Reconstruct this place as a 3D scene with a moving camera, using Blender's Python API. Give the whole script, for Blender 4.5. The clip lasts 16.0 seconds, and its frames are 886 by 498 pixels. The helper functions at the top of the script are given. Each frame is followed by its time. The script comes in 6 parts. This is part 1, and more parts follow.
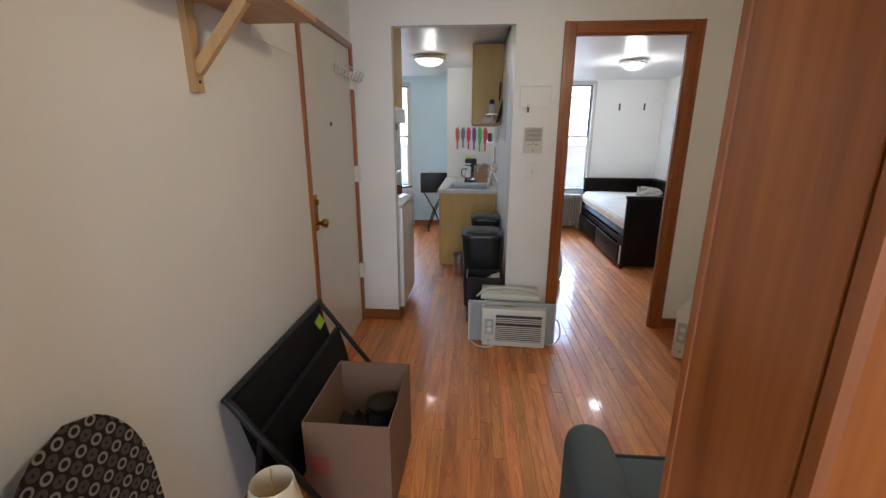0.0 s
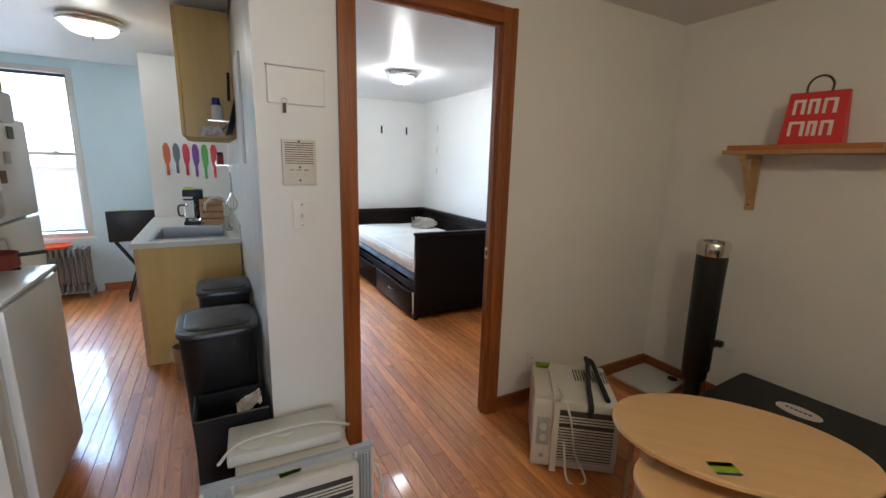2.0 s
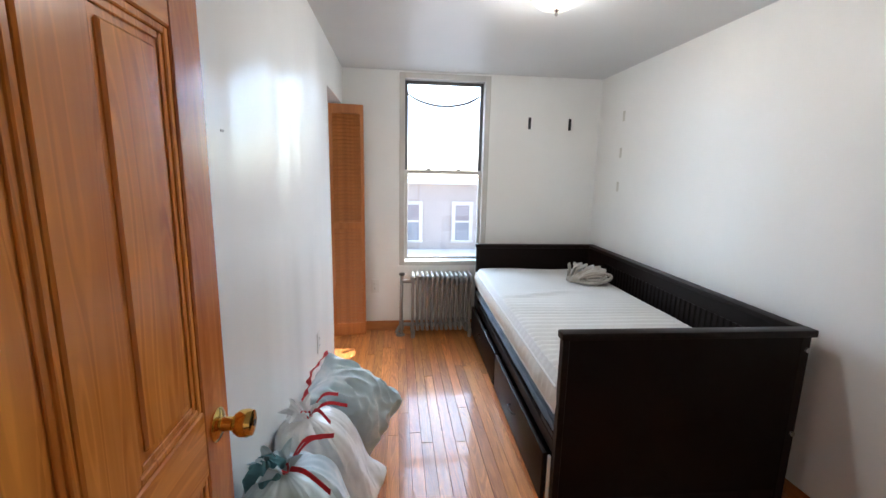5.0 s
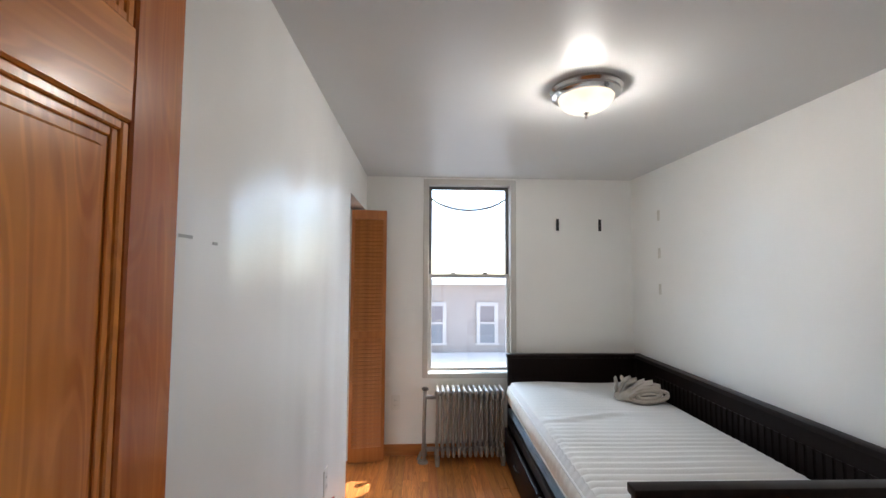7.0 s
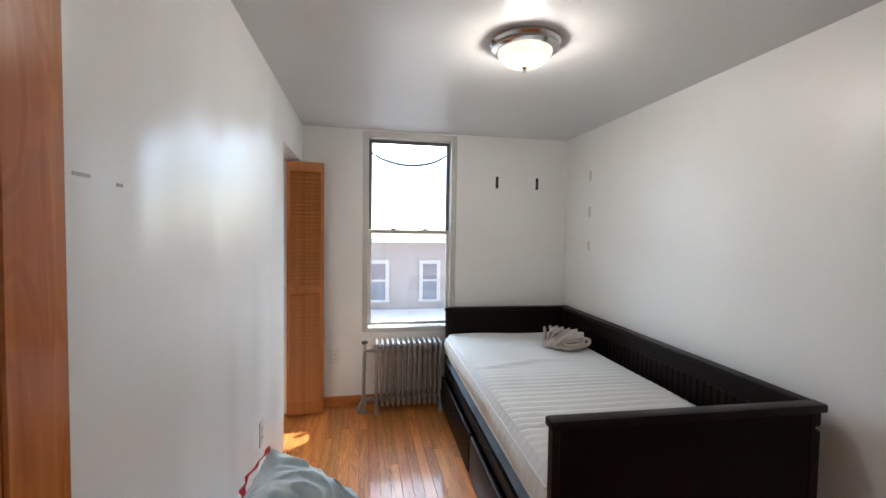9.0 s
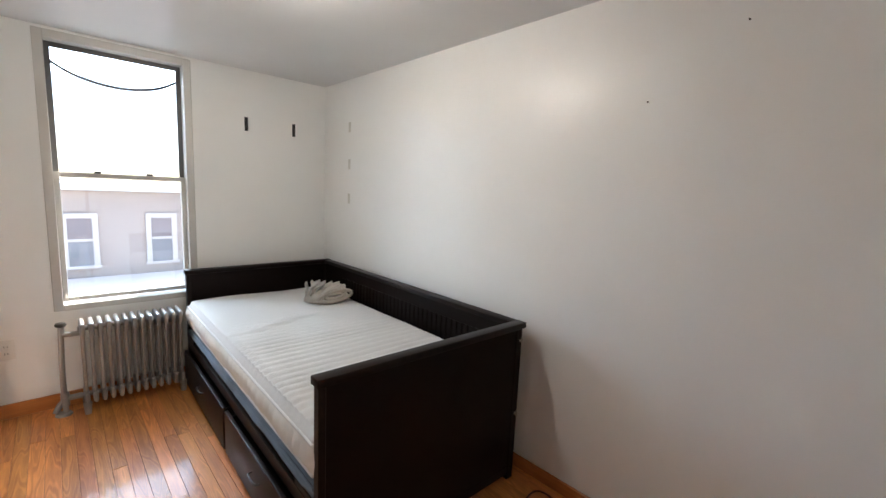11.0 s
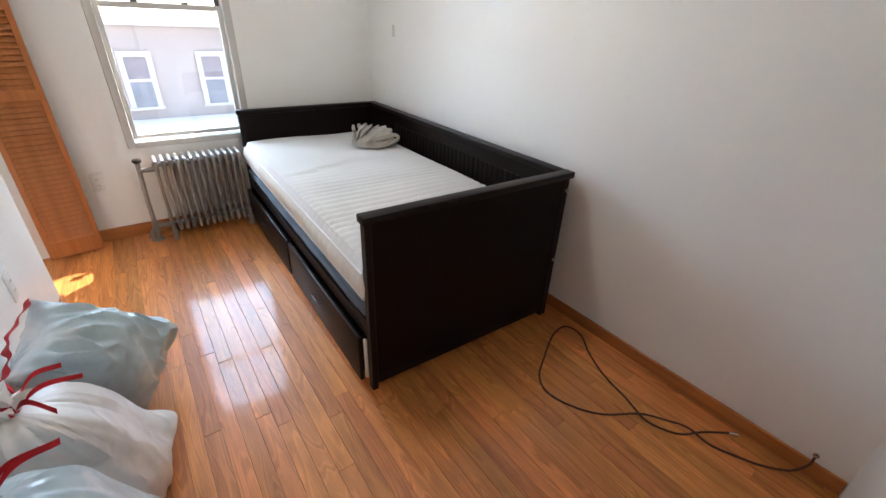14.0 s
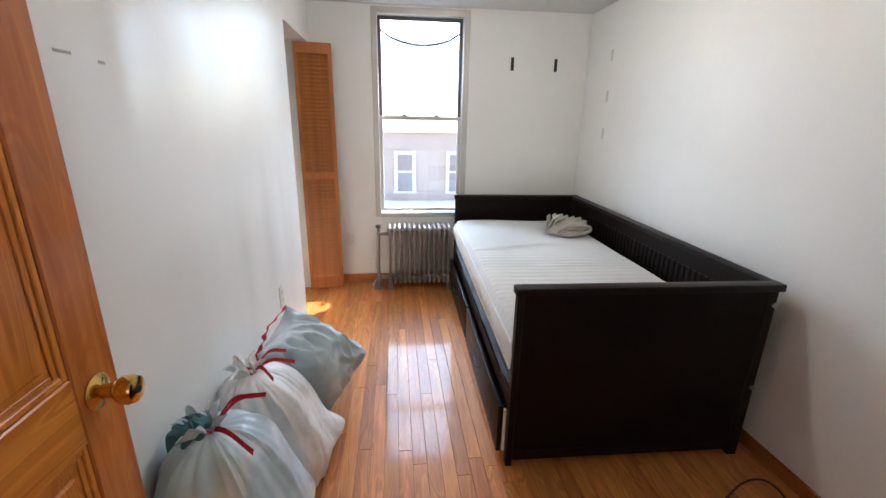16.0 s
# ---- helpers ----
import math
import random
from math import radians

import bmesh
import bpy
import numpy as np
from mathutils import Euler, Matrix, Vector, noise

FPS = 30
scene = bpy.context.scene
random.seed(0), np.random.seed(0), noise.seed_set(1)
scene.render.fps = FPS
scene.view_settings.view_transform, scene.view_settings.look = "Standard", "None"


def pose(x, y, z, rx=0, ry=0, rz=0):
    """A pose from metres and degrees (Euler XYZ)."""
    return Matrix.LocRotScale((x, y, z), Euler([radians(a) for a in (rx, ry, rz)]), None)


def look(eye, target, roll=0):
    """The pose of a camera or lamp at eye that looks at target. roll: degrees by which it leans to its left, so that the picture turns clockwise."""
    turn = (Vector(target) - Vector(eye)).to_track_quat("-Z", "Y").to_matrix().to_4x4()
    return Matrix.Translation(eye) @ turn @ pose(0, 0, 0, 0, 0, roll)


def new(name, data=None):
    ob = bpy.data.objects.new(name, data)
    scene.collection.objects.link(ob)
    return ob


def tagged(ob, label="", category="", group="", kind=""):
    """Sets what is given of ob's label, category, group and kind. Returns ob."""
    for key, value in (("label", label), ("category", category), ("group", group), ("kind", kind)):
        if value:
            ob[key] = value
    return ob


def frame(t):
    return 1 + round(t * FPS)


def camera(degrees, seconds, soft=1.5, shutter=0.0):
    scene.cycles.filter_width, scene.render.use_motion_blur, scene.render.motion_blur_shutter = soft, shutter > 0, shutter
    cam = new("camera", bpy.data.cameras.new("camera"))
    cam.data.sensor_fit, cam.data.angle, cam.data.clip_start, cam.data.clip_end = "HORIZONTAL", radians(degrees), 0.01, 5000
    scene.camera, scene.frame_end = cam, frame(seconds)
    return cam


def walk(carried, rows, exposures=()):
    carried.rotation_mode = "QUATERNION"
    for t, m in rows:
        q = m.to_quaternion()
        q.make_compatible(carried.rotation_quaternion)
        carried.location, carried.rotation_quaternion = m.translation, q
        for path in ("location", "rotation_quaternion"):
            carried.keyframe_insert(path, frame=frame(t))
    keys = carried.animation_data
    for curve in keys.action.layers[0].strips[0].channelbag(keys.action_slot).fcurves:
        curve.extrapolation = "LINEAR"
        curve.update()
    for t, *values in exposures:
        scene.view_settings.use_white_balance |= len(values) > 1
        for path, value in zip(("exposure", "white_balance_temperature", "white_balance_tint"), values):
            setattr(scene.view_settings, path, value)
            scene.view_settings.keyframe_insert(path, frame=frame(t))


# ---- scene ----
cam = camera(93.6, 16.0)
PATH = [
    (0, (-0.55, -2.996, 1.409), (-0.693, -1.073, 0.88), 0.1),
    (0.5, (-0.687, -2.763, 1.393), (-0.696, -0.825, 0.898), -0.9),
    (1, (-0.658, -2.392, 1.397), (-0.251, -0.482, 0.967), -0.9),
    (1.5, (-0.608, -2.077, 1.392), (0.129, -0.253, 1.034), 1.2),
    (2, (-0.463, -1.734, 1.382), (0.492, -0.023, 0.983), 1.5),
    (2.5, (-0.251, -1.356, 1.373), (0.679, 0.362, 0.944), 2.1),
    (3, (-0.058, -0.983, 1.362), (0.899, 0.714, 0.911), 2.7),
    (3.5, (0.119, -0.637, 1.355), (0.983, 1.104, 0.882), 1.7),
    (4, (0.345, -0.315, 1.319), (0.917, 1.556, 0.906), 1.6),
    (4.2, (0.376, -0.234, 1.337), (0.859, 1.666, 0.942), 1.6),
    (6.3, (0.446, 0.275, 1.391), (0.499, 2.27, 1.259), 0.4),
    (6.5, (0.441, 0.274, 1.397), (0.511, 2.272, 1.347), 0.4),
    (7, (0.43, 0.266, 1.407), (0.538, 2.259, 1.523), 0.3),
    (7.5, (0.434, 0.253, 1.417), (0.57, 2.239, 1.611), 0.2),
    (8, (0.441, 0.244, 1.417), (0.611, 2.232, 1.561), 0.4),
    (8.2, (0.45, 0.24, 1.411), (0.634, 2.229, 1.505), 0.5),
    (10.3, (0.467, 0.307, 1.372), (1.477, 2.014, 1.12), 2.2),
    (10.5, (0.471, 0.311, 1.376), (1.592, 1.947, 1.118), 2.4),
    (11, (0.486, 0.328, 1.384), (1.844, 1.77, 1.112), 2.6),
    (11.5, (0.501, 0.339, 1.389), (2.023, 1.6, 1.087), 2.5),
    (12, (0.526, 0.349, 1.383), (2.133, 1.481, 1.015), 2.3),
    (12.5, (0.531, 0.355, 1.373), (2.122, 1.454, 0.863), 2.1),
    (13, (0.539, 0.347, 1.375), (2.026, 1.49, 0.681), 2.2),
    (13.5, (0.536, 0.332, 1.361), (1.844, 1.588, 0.516), 2.4),
    (14, (0.522, 0.314, 1.362), (1.576, 1.72, 0.408), 2.5),
    (14.5, (0.56, 0.257, 1.354), (1.319, 1.818, 0.361), 2.1),
    (15, (0.596, 0.183, 1.347), (1.087, 1.864, 0.382), 1.5),
    (15.5, (0.623, 0.143, 1.349), (0.926, 1.934, 0.511), 1.1),
    (16, (0.622, 0.119, 1.357), (0.842, 2.019, 0.775), 1.1),
]
walk(cam, [(t, look(eye, target, roll)) for t, eye, target, roll in PATH],
     exposures=[(0, 2.82, 5450, 8), (0.5, 3.0, 5200, 4), (1.5, 2.97, 5250, 4), (2.5, 2.93, 5500, 7), (3.0, 2.82, 5600, 7), (3.5, 2.78, 5300, 6), (4.2, 2.72, 5450, 7),
                (6.3, 2.14, 5900, 10), (8.2, 2.1, 5850, 9), (10.3, 2.24, 6100, 10), (12.5, 2.55, 6050, 10), (14.5, 2.6, 5900, 10), (15.5, 2.65, 5900, 10), (16, 2.5, 5900, 10)])

# ---- light ----
world = bpy.data.worlds.new("sky")
scene.world = world
world.use_nodes = True
wn = world.node_tree.nodes
sky = wn.new("ShaderNodeTexSky")
sky.sky_type = 'NISHITA'
sky.sun_disc = False
sky.sun_elevation = radians(44)
SUN_DIR = Vector((-0.80, -0.60, -0.97))
sky.sun_rotation = math.atan2(-SUN_DIR.x, -SUN_DIR.y)
world.node_tree.links.new(sky.outputs[0], wn["Background"].inputs[0])
wn["Background"].inputs[1].default_value = 0.15
sun_data = bpy.data.lights.new("sun", 'SUN')
sun_data.energy, sun_data.angle, sun_data.color = 3.0, radians(0.5), (1.0, 0.93, 0.82)
sun_ob = new("sun", sun_data)
sun_ob.matrix_world = look((0, 0, 0), SUN_DIR)


def rect_lamp(name, x, y, z, w, h, watts, facing):
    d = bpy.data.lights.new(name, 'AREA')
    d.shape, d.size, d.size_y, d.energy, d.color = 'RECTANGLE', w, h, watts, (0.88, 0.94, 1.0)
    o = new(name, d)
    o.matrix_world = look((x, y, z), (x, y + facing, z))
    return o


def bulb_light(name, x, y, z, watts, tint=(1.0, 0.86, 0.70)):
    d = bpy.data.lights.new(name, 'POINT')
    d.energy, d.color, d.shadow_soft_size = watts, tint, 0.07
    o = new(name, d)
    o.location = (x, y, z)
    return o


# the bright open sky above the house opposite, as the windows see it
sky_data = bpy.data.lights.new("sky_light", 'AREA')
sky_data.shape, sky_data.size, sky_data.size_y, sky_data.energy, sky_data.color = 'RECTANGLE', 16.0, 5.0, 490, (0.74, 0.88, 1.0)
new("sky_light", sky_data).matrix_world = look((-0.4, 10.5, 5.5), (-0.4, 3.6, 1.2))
# unseen fill panel added before the rear room's far wall, which has no window
rect_lamp("rear_fill_light", -0.7, -4.99, 1.5, 1.3, 1.3, 6, 1)

# ---- materials ----
def mat(name, rough=0.5, metal=0.0):
    m = bpy.data.materials.new(name)
    m.use_nodes = True
    b = m.node_tree.nodes["Principled BSDF"]
    b.inputs["Roughness"].default_value, b.inputs["Metallic"].default_value = rough, metal
    return m, m.node_tree.nodes, m.node_tree.links, b


def coords(n, l, scale=(1, 1, 1)):
    tc, mp = n.new("ShaderNodeTexCoord"), n.new("ShaderNodeMapping")
    mp.inputs["Scale"].default_value = scale
    l.new(tc.outputs["Object"], mp.inputs[0])
    return mp.outputs[0]


def noise_tex(n, l, vec, scale, detail=3.0):
    t = n.new("ShaderNodeTexNoise")
    t.inputs["Scale"].default_value, t.inputs["Detail"].default_value = scale, detail
    l.new(vec, t.inputs[0])
    return t.outputs[0]


def ramp(n, l, fac, stops):
    r = n.new("ShaderNodeValToRGB")
    e = r.color_ramp.elements
    while len(e) < len(stops):
        e.new(0.5)
    for k, (p, c) in enumerate(stops):
        e[k].position, e[k].color = p, (*c, 1)
    l.new(fac, r.inputs[0])
    return r.outputs[0]


def bump(n, l, b, height, strength, dist=0.01):
    k = n.new("ShaderNodeBump")
    k.inputs["Strength"].default_value, k.inputs["Distance"].default_value = strength, dist
    l.new(height, k.inputs["Height"])
    l.new(k.outputs[0], b.inputs["Normal"])


def paint(name, color, rough=0.4, spread=0.04, bump_scale=160.0, strength=0.08, coat=0.0, metal=0.0):
    """A plain coloured surface with slight mottling at two scales and a fine relief."""
    m, n, l, b = mat(name, rough, metal)
    v = coords(n, l)
    lo = [max(0, c * (1 - spread)) for c in color]
    hi = [min(1, c * (1 + spread)) for c in color]
    big = noise_tex(n, l, v, 2.3, 4)
    l.new(ramp(n, l, big, [(0.3, lo), (0.7, hi)]), b.inputs["Base Color"])
    fine = noise_tex(n, l, v, bump_scale, 2)
    bump(n, l, b, fine, strength, 0.004)
    rr = n.new("ShaderNodeMapRange")
    rr.inputs[3].default_value, rr.inputs[4].default_value = rough * 0.93, min(1, rough * 1.07)
    l.new(noise_tex(n, l, v, 1.4, 2), rr.inputs[0])
    l.new(rr.outputs[0], b.inputs["Roughness"])
    b.inputs["Coat Weight"].default_value = coat
    return m


def wood(name, light, dark, axis, rough=0.35, coat=0.3, ring=26.0, stretch=0.06, vary='none', bump_amt=0.08, spec=0.5, figure=0.0, coat_rough=0.12):
    """Wood with grain along an axis; vary: 'object' or 'island' shifts tone and grain from piece to piece."""
    m, n, l, b = mat(name, rough)
    sc = [1.0, 1.0, 1.0]
    sc["xyz".index(axis)] = stretch
    v = coords(n, l, sc)
    shift = None
    if vary != 'none':
        src = n.new("ShaderNodeObjectInfo").outputs["Random"] if vary == 'object' else n.new("ShaderNodeNewGeometry").outputs["Random Per Island"]
        mul = n.new("ShaderNodeMath")
        mul.operation, mul.inputs[1].default_value = 'MULTIPLY', 37.0
        l.new(src, mul.inputs[0])
        add = n.new("ShaderNodeVectorMath")
        l.new(v, add.inputs[0])
        l.new(mul.outputs[0], add.inputs[1])
        v, shift = add.outputs[0], src
    g1 = noise_tex(n, l, v, ring, 5)
    g2 = noise_tex(n, l, v, ring * 4.5, 3)
    mx = n.new("ShaderNodeMath")
    mx.operation, mx.inputs[1].default_value = 'MULTIPLY_ADD', 0.35
    l.new(g2, mx.inputs[0])
    l.new(g1, mx.inputs[2])
    col = ramp(n, l, mx.outputs[0], [(0.42, dark), (0.62, [(a + c) / 2 for a, c in zip(light, dark)]), (0.86, light)])
    if figure:
        # contour lines of a stretched field: the arched figure of flat-sawn boards
        fsc = [1.0, 1.0, 1.0]
        fsc["xyz".index(axis)] = 0.10
        fv = coords(n, l, fsc)
        if shift is not None:
            fadd = n.new("ShaderNodeVectorMath")
            l.new(fv, fadd.inputs[0])
            l.new(mul.outputs[0], fadd.inputs[1])
            fv = fadd.outputs[0]
        ph = n.new("ShaderNodeMath")
        ph.operation, ph.inputs[1].default_value = 'MULTIPLY', 62.0
        l.new(noise_tex(n, l, fv, 11, 1.5), ph.inputs[0])
        wv = n.new("ShaderNodeMath")
        wv.operation = 'SINE'
        l.new(ph.outputs[0], wv.inputs[0])
        mix = n.new("ShaderNodeMix")
        mix.data_type, mix.blend_type = 'RGBA', 'MULTIPLY'
        mix.inputs[0].default_value = figure
        l.new(col, mix.inputs[6])
        l.new(ramp(n, l, wv.outputs[0], [(0.0, (0.80, 0.76, 0.72)), (0.35, (1.02, 1.0, 1.0)), (0.72, (0.98, 0.97, 0.96)), (0.95, (0.62, 0.52, 0.46))]), mix.inputs[7])
        col = mix.outputs[2]
    if shift is not None:
        hs = n.new("ShaderNodeHueSaturation")
        mr = n.new("ShaderNodeMapRange")
        mr.inputs[3].default_value, mr.inputs[4].default_value = 0.80, 1.20
        l.new(shift, mr.inputs[0])
        l.new(mr.outputs[0], hs.inputs["Value"])
        many, part_of, hue = n.new("ShaderNodeMath"), n.new("ShaderNodeMath"), n.new("ShaderNodeMapRange")
        many.operation, many.inputs[1].default_value = 'MULTIPLY', 7.31
        part_of.operation = 'FRACT'
        hue.inputs[3].default_value, hue.inputs[4].default_value = 0.495, 0.507
        l.new(shift, many.inputs[0])
        l.new(many.outputs[0], part_of.inputs[0])
        l.new(part_of.outputs[0], hue.inputs[0])
        l.new(hue.outputs[0], hs.inputs["Hue"])
        l.new(col, hs.inputs["Color"])
        col = hs.outputs[0]
    l.new(col, b.inputs["Base Color"])
    bump(n, l, b, g2, bump_amt, 0.002)
    b.inputs["Specular IOR Level"].default_value = spec
    b.inputs["Coat Weight"].default_value, b.inputs["Coat Roughness"].default_value = coat, coat_rough
    return m


def glass_mat(name, rough=0.0):
    m, n, l, b = mat(name, rough)
    b.inputs["Transmission Weight"].default_value, b.inputs["IOR"].default_value = 1.0, 1.45
    b.inputs["Base Color"].default_value = (0.97, 0.99, 1, 1)
    return m


def glow(name, color, strength):
    m, n, l, b = mat(name, 0.3)
    b.inputs["Base Color"].default_value = (*color, 1)
    b.inputs["Emission Color"].default_value, b.inputs["Emission Strength"].default_value = (*color, 1), strength
    return m


M_WALL = paint("wall_paint", (0.78, 0.77, 0.74), 0.42, 0.02, 95, 0.10)


def enamel(name, color, rough, wave, waves=(6.5, 6.5, 0.7), peel=0.05, spec=0.5):
    """Glossy wall paint rolled over uneven plaster: slow upright waves, then fine orange peel."""
    m, n, l, b = mat(name, rough)
    v = coords(n, l)
    lo, hi = [c * 0.975 for c in color], [min(1, c * 1.015) for c in color]
    l.new(ramp(n, l, noise_tex(n, l, v, 2.1, 4), [(0.3, lo), (0.7, hi)]), b.inputs["Base Color"])
    rr = n.new("ShaderNodeMapRange")
    rr.inputs[3].default_value, rr.inputs[4].default_value = rough, rough * 1.3
    l.new(noise_tex(n, l, coords(n, l, (3.0, 3.0, 0.7)), 1.6, 3), rr.inputs[0])
    l.new(rr.outputs[0], b.inputs["Roughness"])
    # the face's own direction, swayed by a slow field, then the fine relief on top
    field = n.new("ShaderNodeTexNoise")
    field.inputs["Scale"].default_value, field.inputs["Detail"].default_value = 1.0, 1.0
    l.new(coords(n, l, waves), field.inputs[0])
    sway, sized, tilt = n.new("ShaderNodeVectorMath"), n.new("ShaderNodeVectorMath"), n.new("ShaderNodeVectorMath")
    sway.operation, sway.inputs[1].default_value = 'SUBTRACT', (0.5, 0.5, 0.5)
    l.new(field.outputs["Color"], sway.inputs[0])
    sized.operation = 'SCALE'
    sized.inputs["Scale"].default_value = wave
    l.new(sway.outputs[0], sized.inputs[0])
    l.new(sized.outputs[0], tilt.inputs[0])
    l.new(n.new("ShaderNodeNewGeometry").outputs["Normal"], tilt.inputs[1])
    unit = n.new("ShaderNodeVectorMath")
    unit.operation = 'NORMALIZE'
    l.new(tilt.outputs[0], unit.inputs[0])
    fine = n.new("ShaderNodeBump")
    fine.inputs["Strength"].default_value, fine.inputs["Distance"].default_value = peel, 0.004
    l.new(noise_tex(n, l, v, 110, 2), fine.inputs["Height"])
    l.new(unit.outputs[0], fine.inputs["Normal"])
    l.new(fine.outputs[0], b.inputs["Normal"])
    b.inputs["Specular IOR Level"].default_value = spec
    return m


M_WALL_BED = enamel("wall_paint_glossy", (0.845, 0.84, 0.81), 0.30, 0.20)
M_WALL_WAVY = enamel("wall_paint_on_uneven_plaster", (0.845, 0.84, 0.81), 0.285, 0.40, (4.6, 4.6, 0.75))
# white ceiling greyed below the walls' tone: its shade is put into this colour
M_CEIL = enamel("ceiling_paint_shaded", (0.66, 0.66, 0.65), 0.285, 0.03, (1.6, 1.6, 1.6), 0.03, 0.20)
M_WALL_BLUE = paint("pale_blue_wall_paint", (0.60, 0.735, 0.79), 0.42, 0.02, 95, 0.10)
M_CEIL_FLAT = paint("ceiling_paint_flat", (0.74, 0.73, 0.70), 0.55, 0.02, 70, 0.08)
M_FLOOR = wood("oak_strip", (0.75, 0.292, 0.076), (0.435, 0.148, 0.036), 'y', 0.44, 0.46, 30, 0.09, 'object', 0.05, 0.38, figure=0.6, coat_rough=0.075)
M_FLOOR_REST = wood("oak_strip_rest", (0.75, 0.292, 0.076), (0.435, 0.148, 0.036), 'y', 0.44, 0.46, 30, 0.09, 'island', 0.05, 0.38, figure=0.6, coat_rough=0.075)
M_SUBFLOOR = paint("floor_joint", (0.22, 0.085, 0.025), 0.7)
M_TRIM = wood("stained_pine_trim", (0.33, 0.102, 0.020), (0.15, 0.036, 0.007), 'z', 0.3, 0.45, 30, 0.05)
M_TRIM_X = wood("stained_pine_trim_across", (0.33, 0.102, 0.020), (0.15, 0.036, 0.007), 'x', 0.3, 0.45, 30, 0.05)
M_BASE_X = wood("stained_baseboard_across", (0.52, 0.195, 0.048), (0.32, 0.10, 0.024), 'x', 0.3, 0.4, 24, 0.05)
M_BASE_Y = wood("stained_baseboard", (0.52, 0.195, 0.048), (0.32, 0.10, 0.024), 'y', 0.3, 0.4, 24, 0.05)
M_DOOR = wood("varnished_pine", (0.82, 0.325, 0.052), (0.52, 0.155, 0.02), 'z', 0.27, 0.14, 14, 0.045, spec=0.30, figure=0.45)
M_DOOR_Y = wood("varnished_pine_rail", (0.82, 0.325, 0.052), (0.52, 0.155, 0.02), 'y', 0.27, 0.14, 14, 0.045, spec=0.30, figure=0.45)
# same pine, redder and darker: the stile's grazing-angle sheen put into its colour
M_DOOR_STILE = wood("varnished_pine_stile_reddened", (0.64, 0.215, 0.042), (0.37, 0.095, 0.017), 'z', 0.25, 0.2, 20, 0.04, spec=0.34, figure=0.3)
M_LOUVER = wood("louver_pine", (0.50, 0.185, 0.045), (0.33, 0.105, 0.022), 'z', 0.45, 0.1, 20, 0.06)
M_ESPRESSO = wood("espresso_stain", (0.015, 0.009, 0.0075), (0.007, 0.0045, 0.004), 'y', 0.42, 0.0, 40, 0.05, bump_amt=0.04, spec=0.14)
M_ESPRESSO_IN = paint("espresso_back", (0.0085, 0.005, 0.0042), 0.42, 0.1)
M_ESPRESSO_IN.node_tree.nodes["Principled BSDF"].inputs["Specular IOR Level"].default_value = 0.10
M_ALU = paint("window_aluminium", (0.56, 0.54, 0.50), 0.42, 0.1, 90, 0.05, metal=0.2)
M_ALU_DARK = paint("window_aluminium_dark", (0.10, 0.095, 0.09), 0.45, 0.1, 90, 0.05, metal=0.4)
M_GLASS = glass_mat("window_glass")
M_RAD = paint("radiator_silver_paint", (0.28, 0.26, 0.24), 0.34, 0.14, 120, 0.15, metal=0.35)
M_MATTRESS = paint("mattress_cover", (0.66, 0.65, 0.63), 0.85, 0.04, 220, 0.25)
M_MATTRESS_SIDE = paint("mattress_side", (0.72, 0.69, 0.63), 0.85, 0.08, 60, 0.4)
M_SHEET = paint("navy_ticking", (0.14, 0.18, 0.22), 0.9, 0.5, 80, 0.4)
M_CHROME = paint("brushed_nickel", (0.62, 0.60, 0.57), 0.18, 0.05, 200, 0.02, metal=1.0)
M_BRASS = paint("polished_brass", (0.72, 0.47, 0.13), 0.14, 0.08, 60, 0.03, metal=1.0)
M_BLACK = paint("black_plastic", (0.008, 0.008, 0.009), 0.38, 0.15, 160, 0.1)
M_BRONZE = paint("dark_bronze", (0.035, 0.028, 0.022), 0.4, 0.2, 60, 0.1, metal=0.6)
M_WHITE = paint("white_plastic", (0.76, 0.75, 0.71), 0.35, 0.03, 120, 0.03)
M_SHADE, sn, sl, sb = mat("lamp_glass_lit", 0.25)
sb.inputs["Base Color"].default_value = (0.75, 0.66, 0.50, 1)
sl.new(ramp(sn, sl, noise_tex(sn, sl, coords(sn, sl), 16, 4), [(0.3, (0.95, 0.72, 0.44)), (0.7, (1.0, 0.87, 0.68))]), sb.inputs["Emission Color"])
sb.inputs["Emission Strength"].default_value = 0.30


# ---- building helpers ----
def bm_box(x0, y0, z0, x1, y1, z1, bevel=0.0, seg=1, bm=None):
    own = bmesh.new()
    bmesh.ops.create_cube(own, size=1.0)
    for v in own.verts:
        v.co = Vector(((x0 + x1) / 2 + v.co.x * (x1 - x0), (y0 + y1) / 2 + v.co.y * (y1 - y0), (z0 + z1) / 2 + v.co.z * (z1 - z0)))
    if bevel:
        bmesh.ops.bevel(own, geom=own.edges[:], offset=bevel, segments=seg, affect='EDGES', profile=0.5)
    return own if bm is None else join(bm, own)


def join(bm, other):
    me = bpy.data.meshes.new("join")
    other.to_mesh(me)
    other.free()
    bm.from_mesh(me)
    bpy.data.meshes.remove(me)
    return bm


def moved(bm, m):
    bm.transform(m)
    return bm


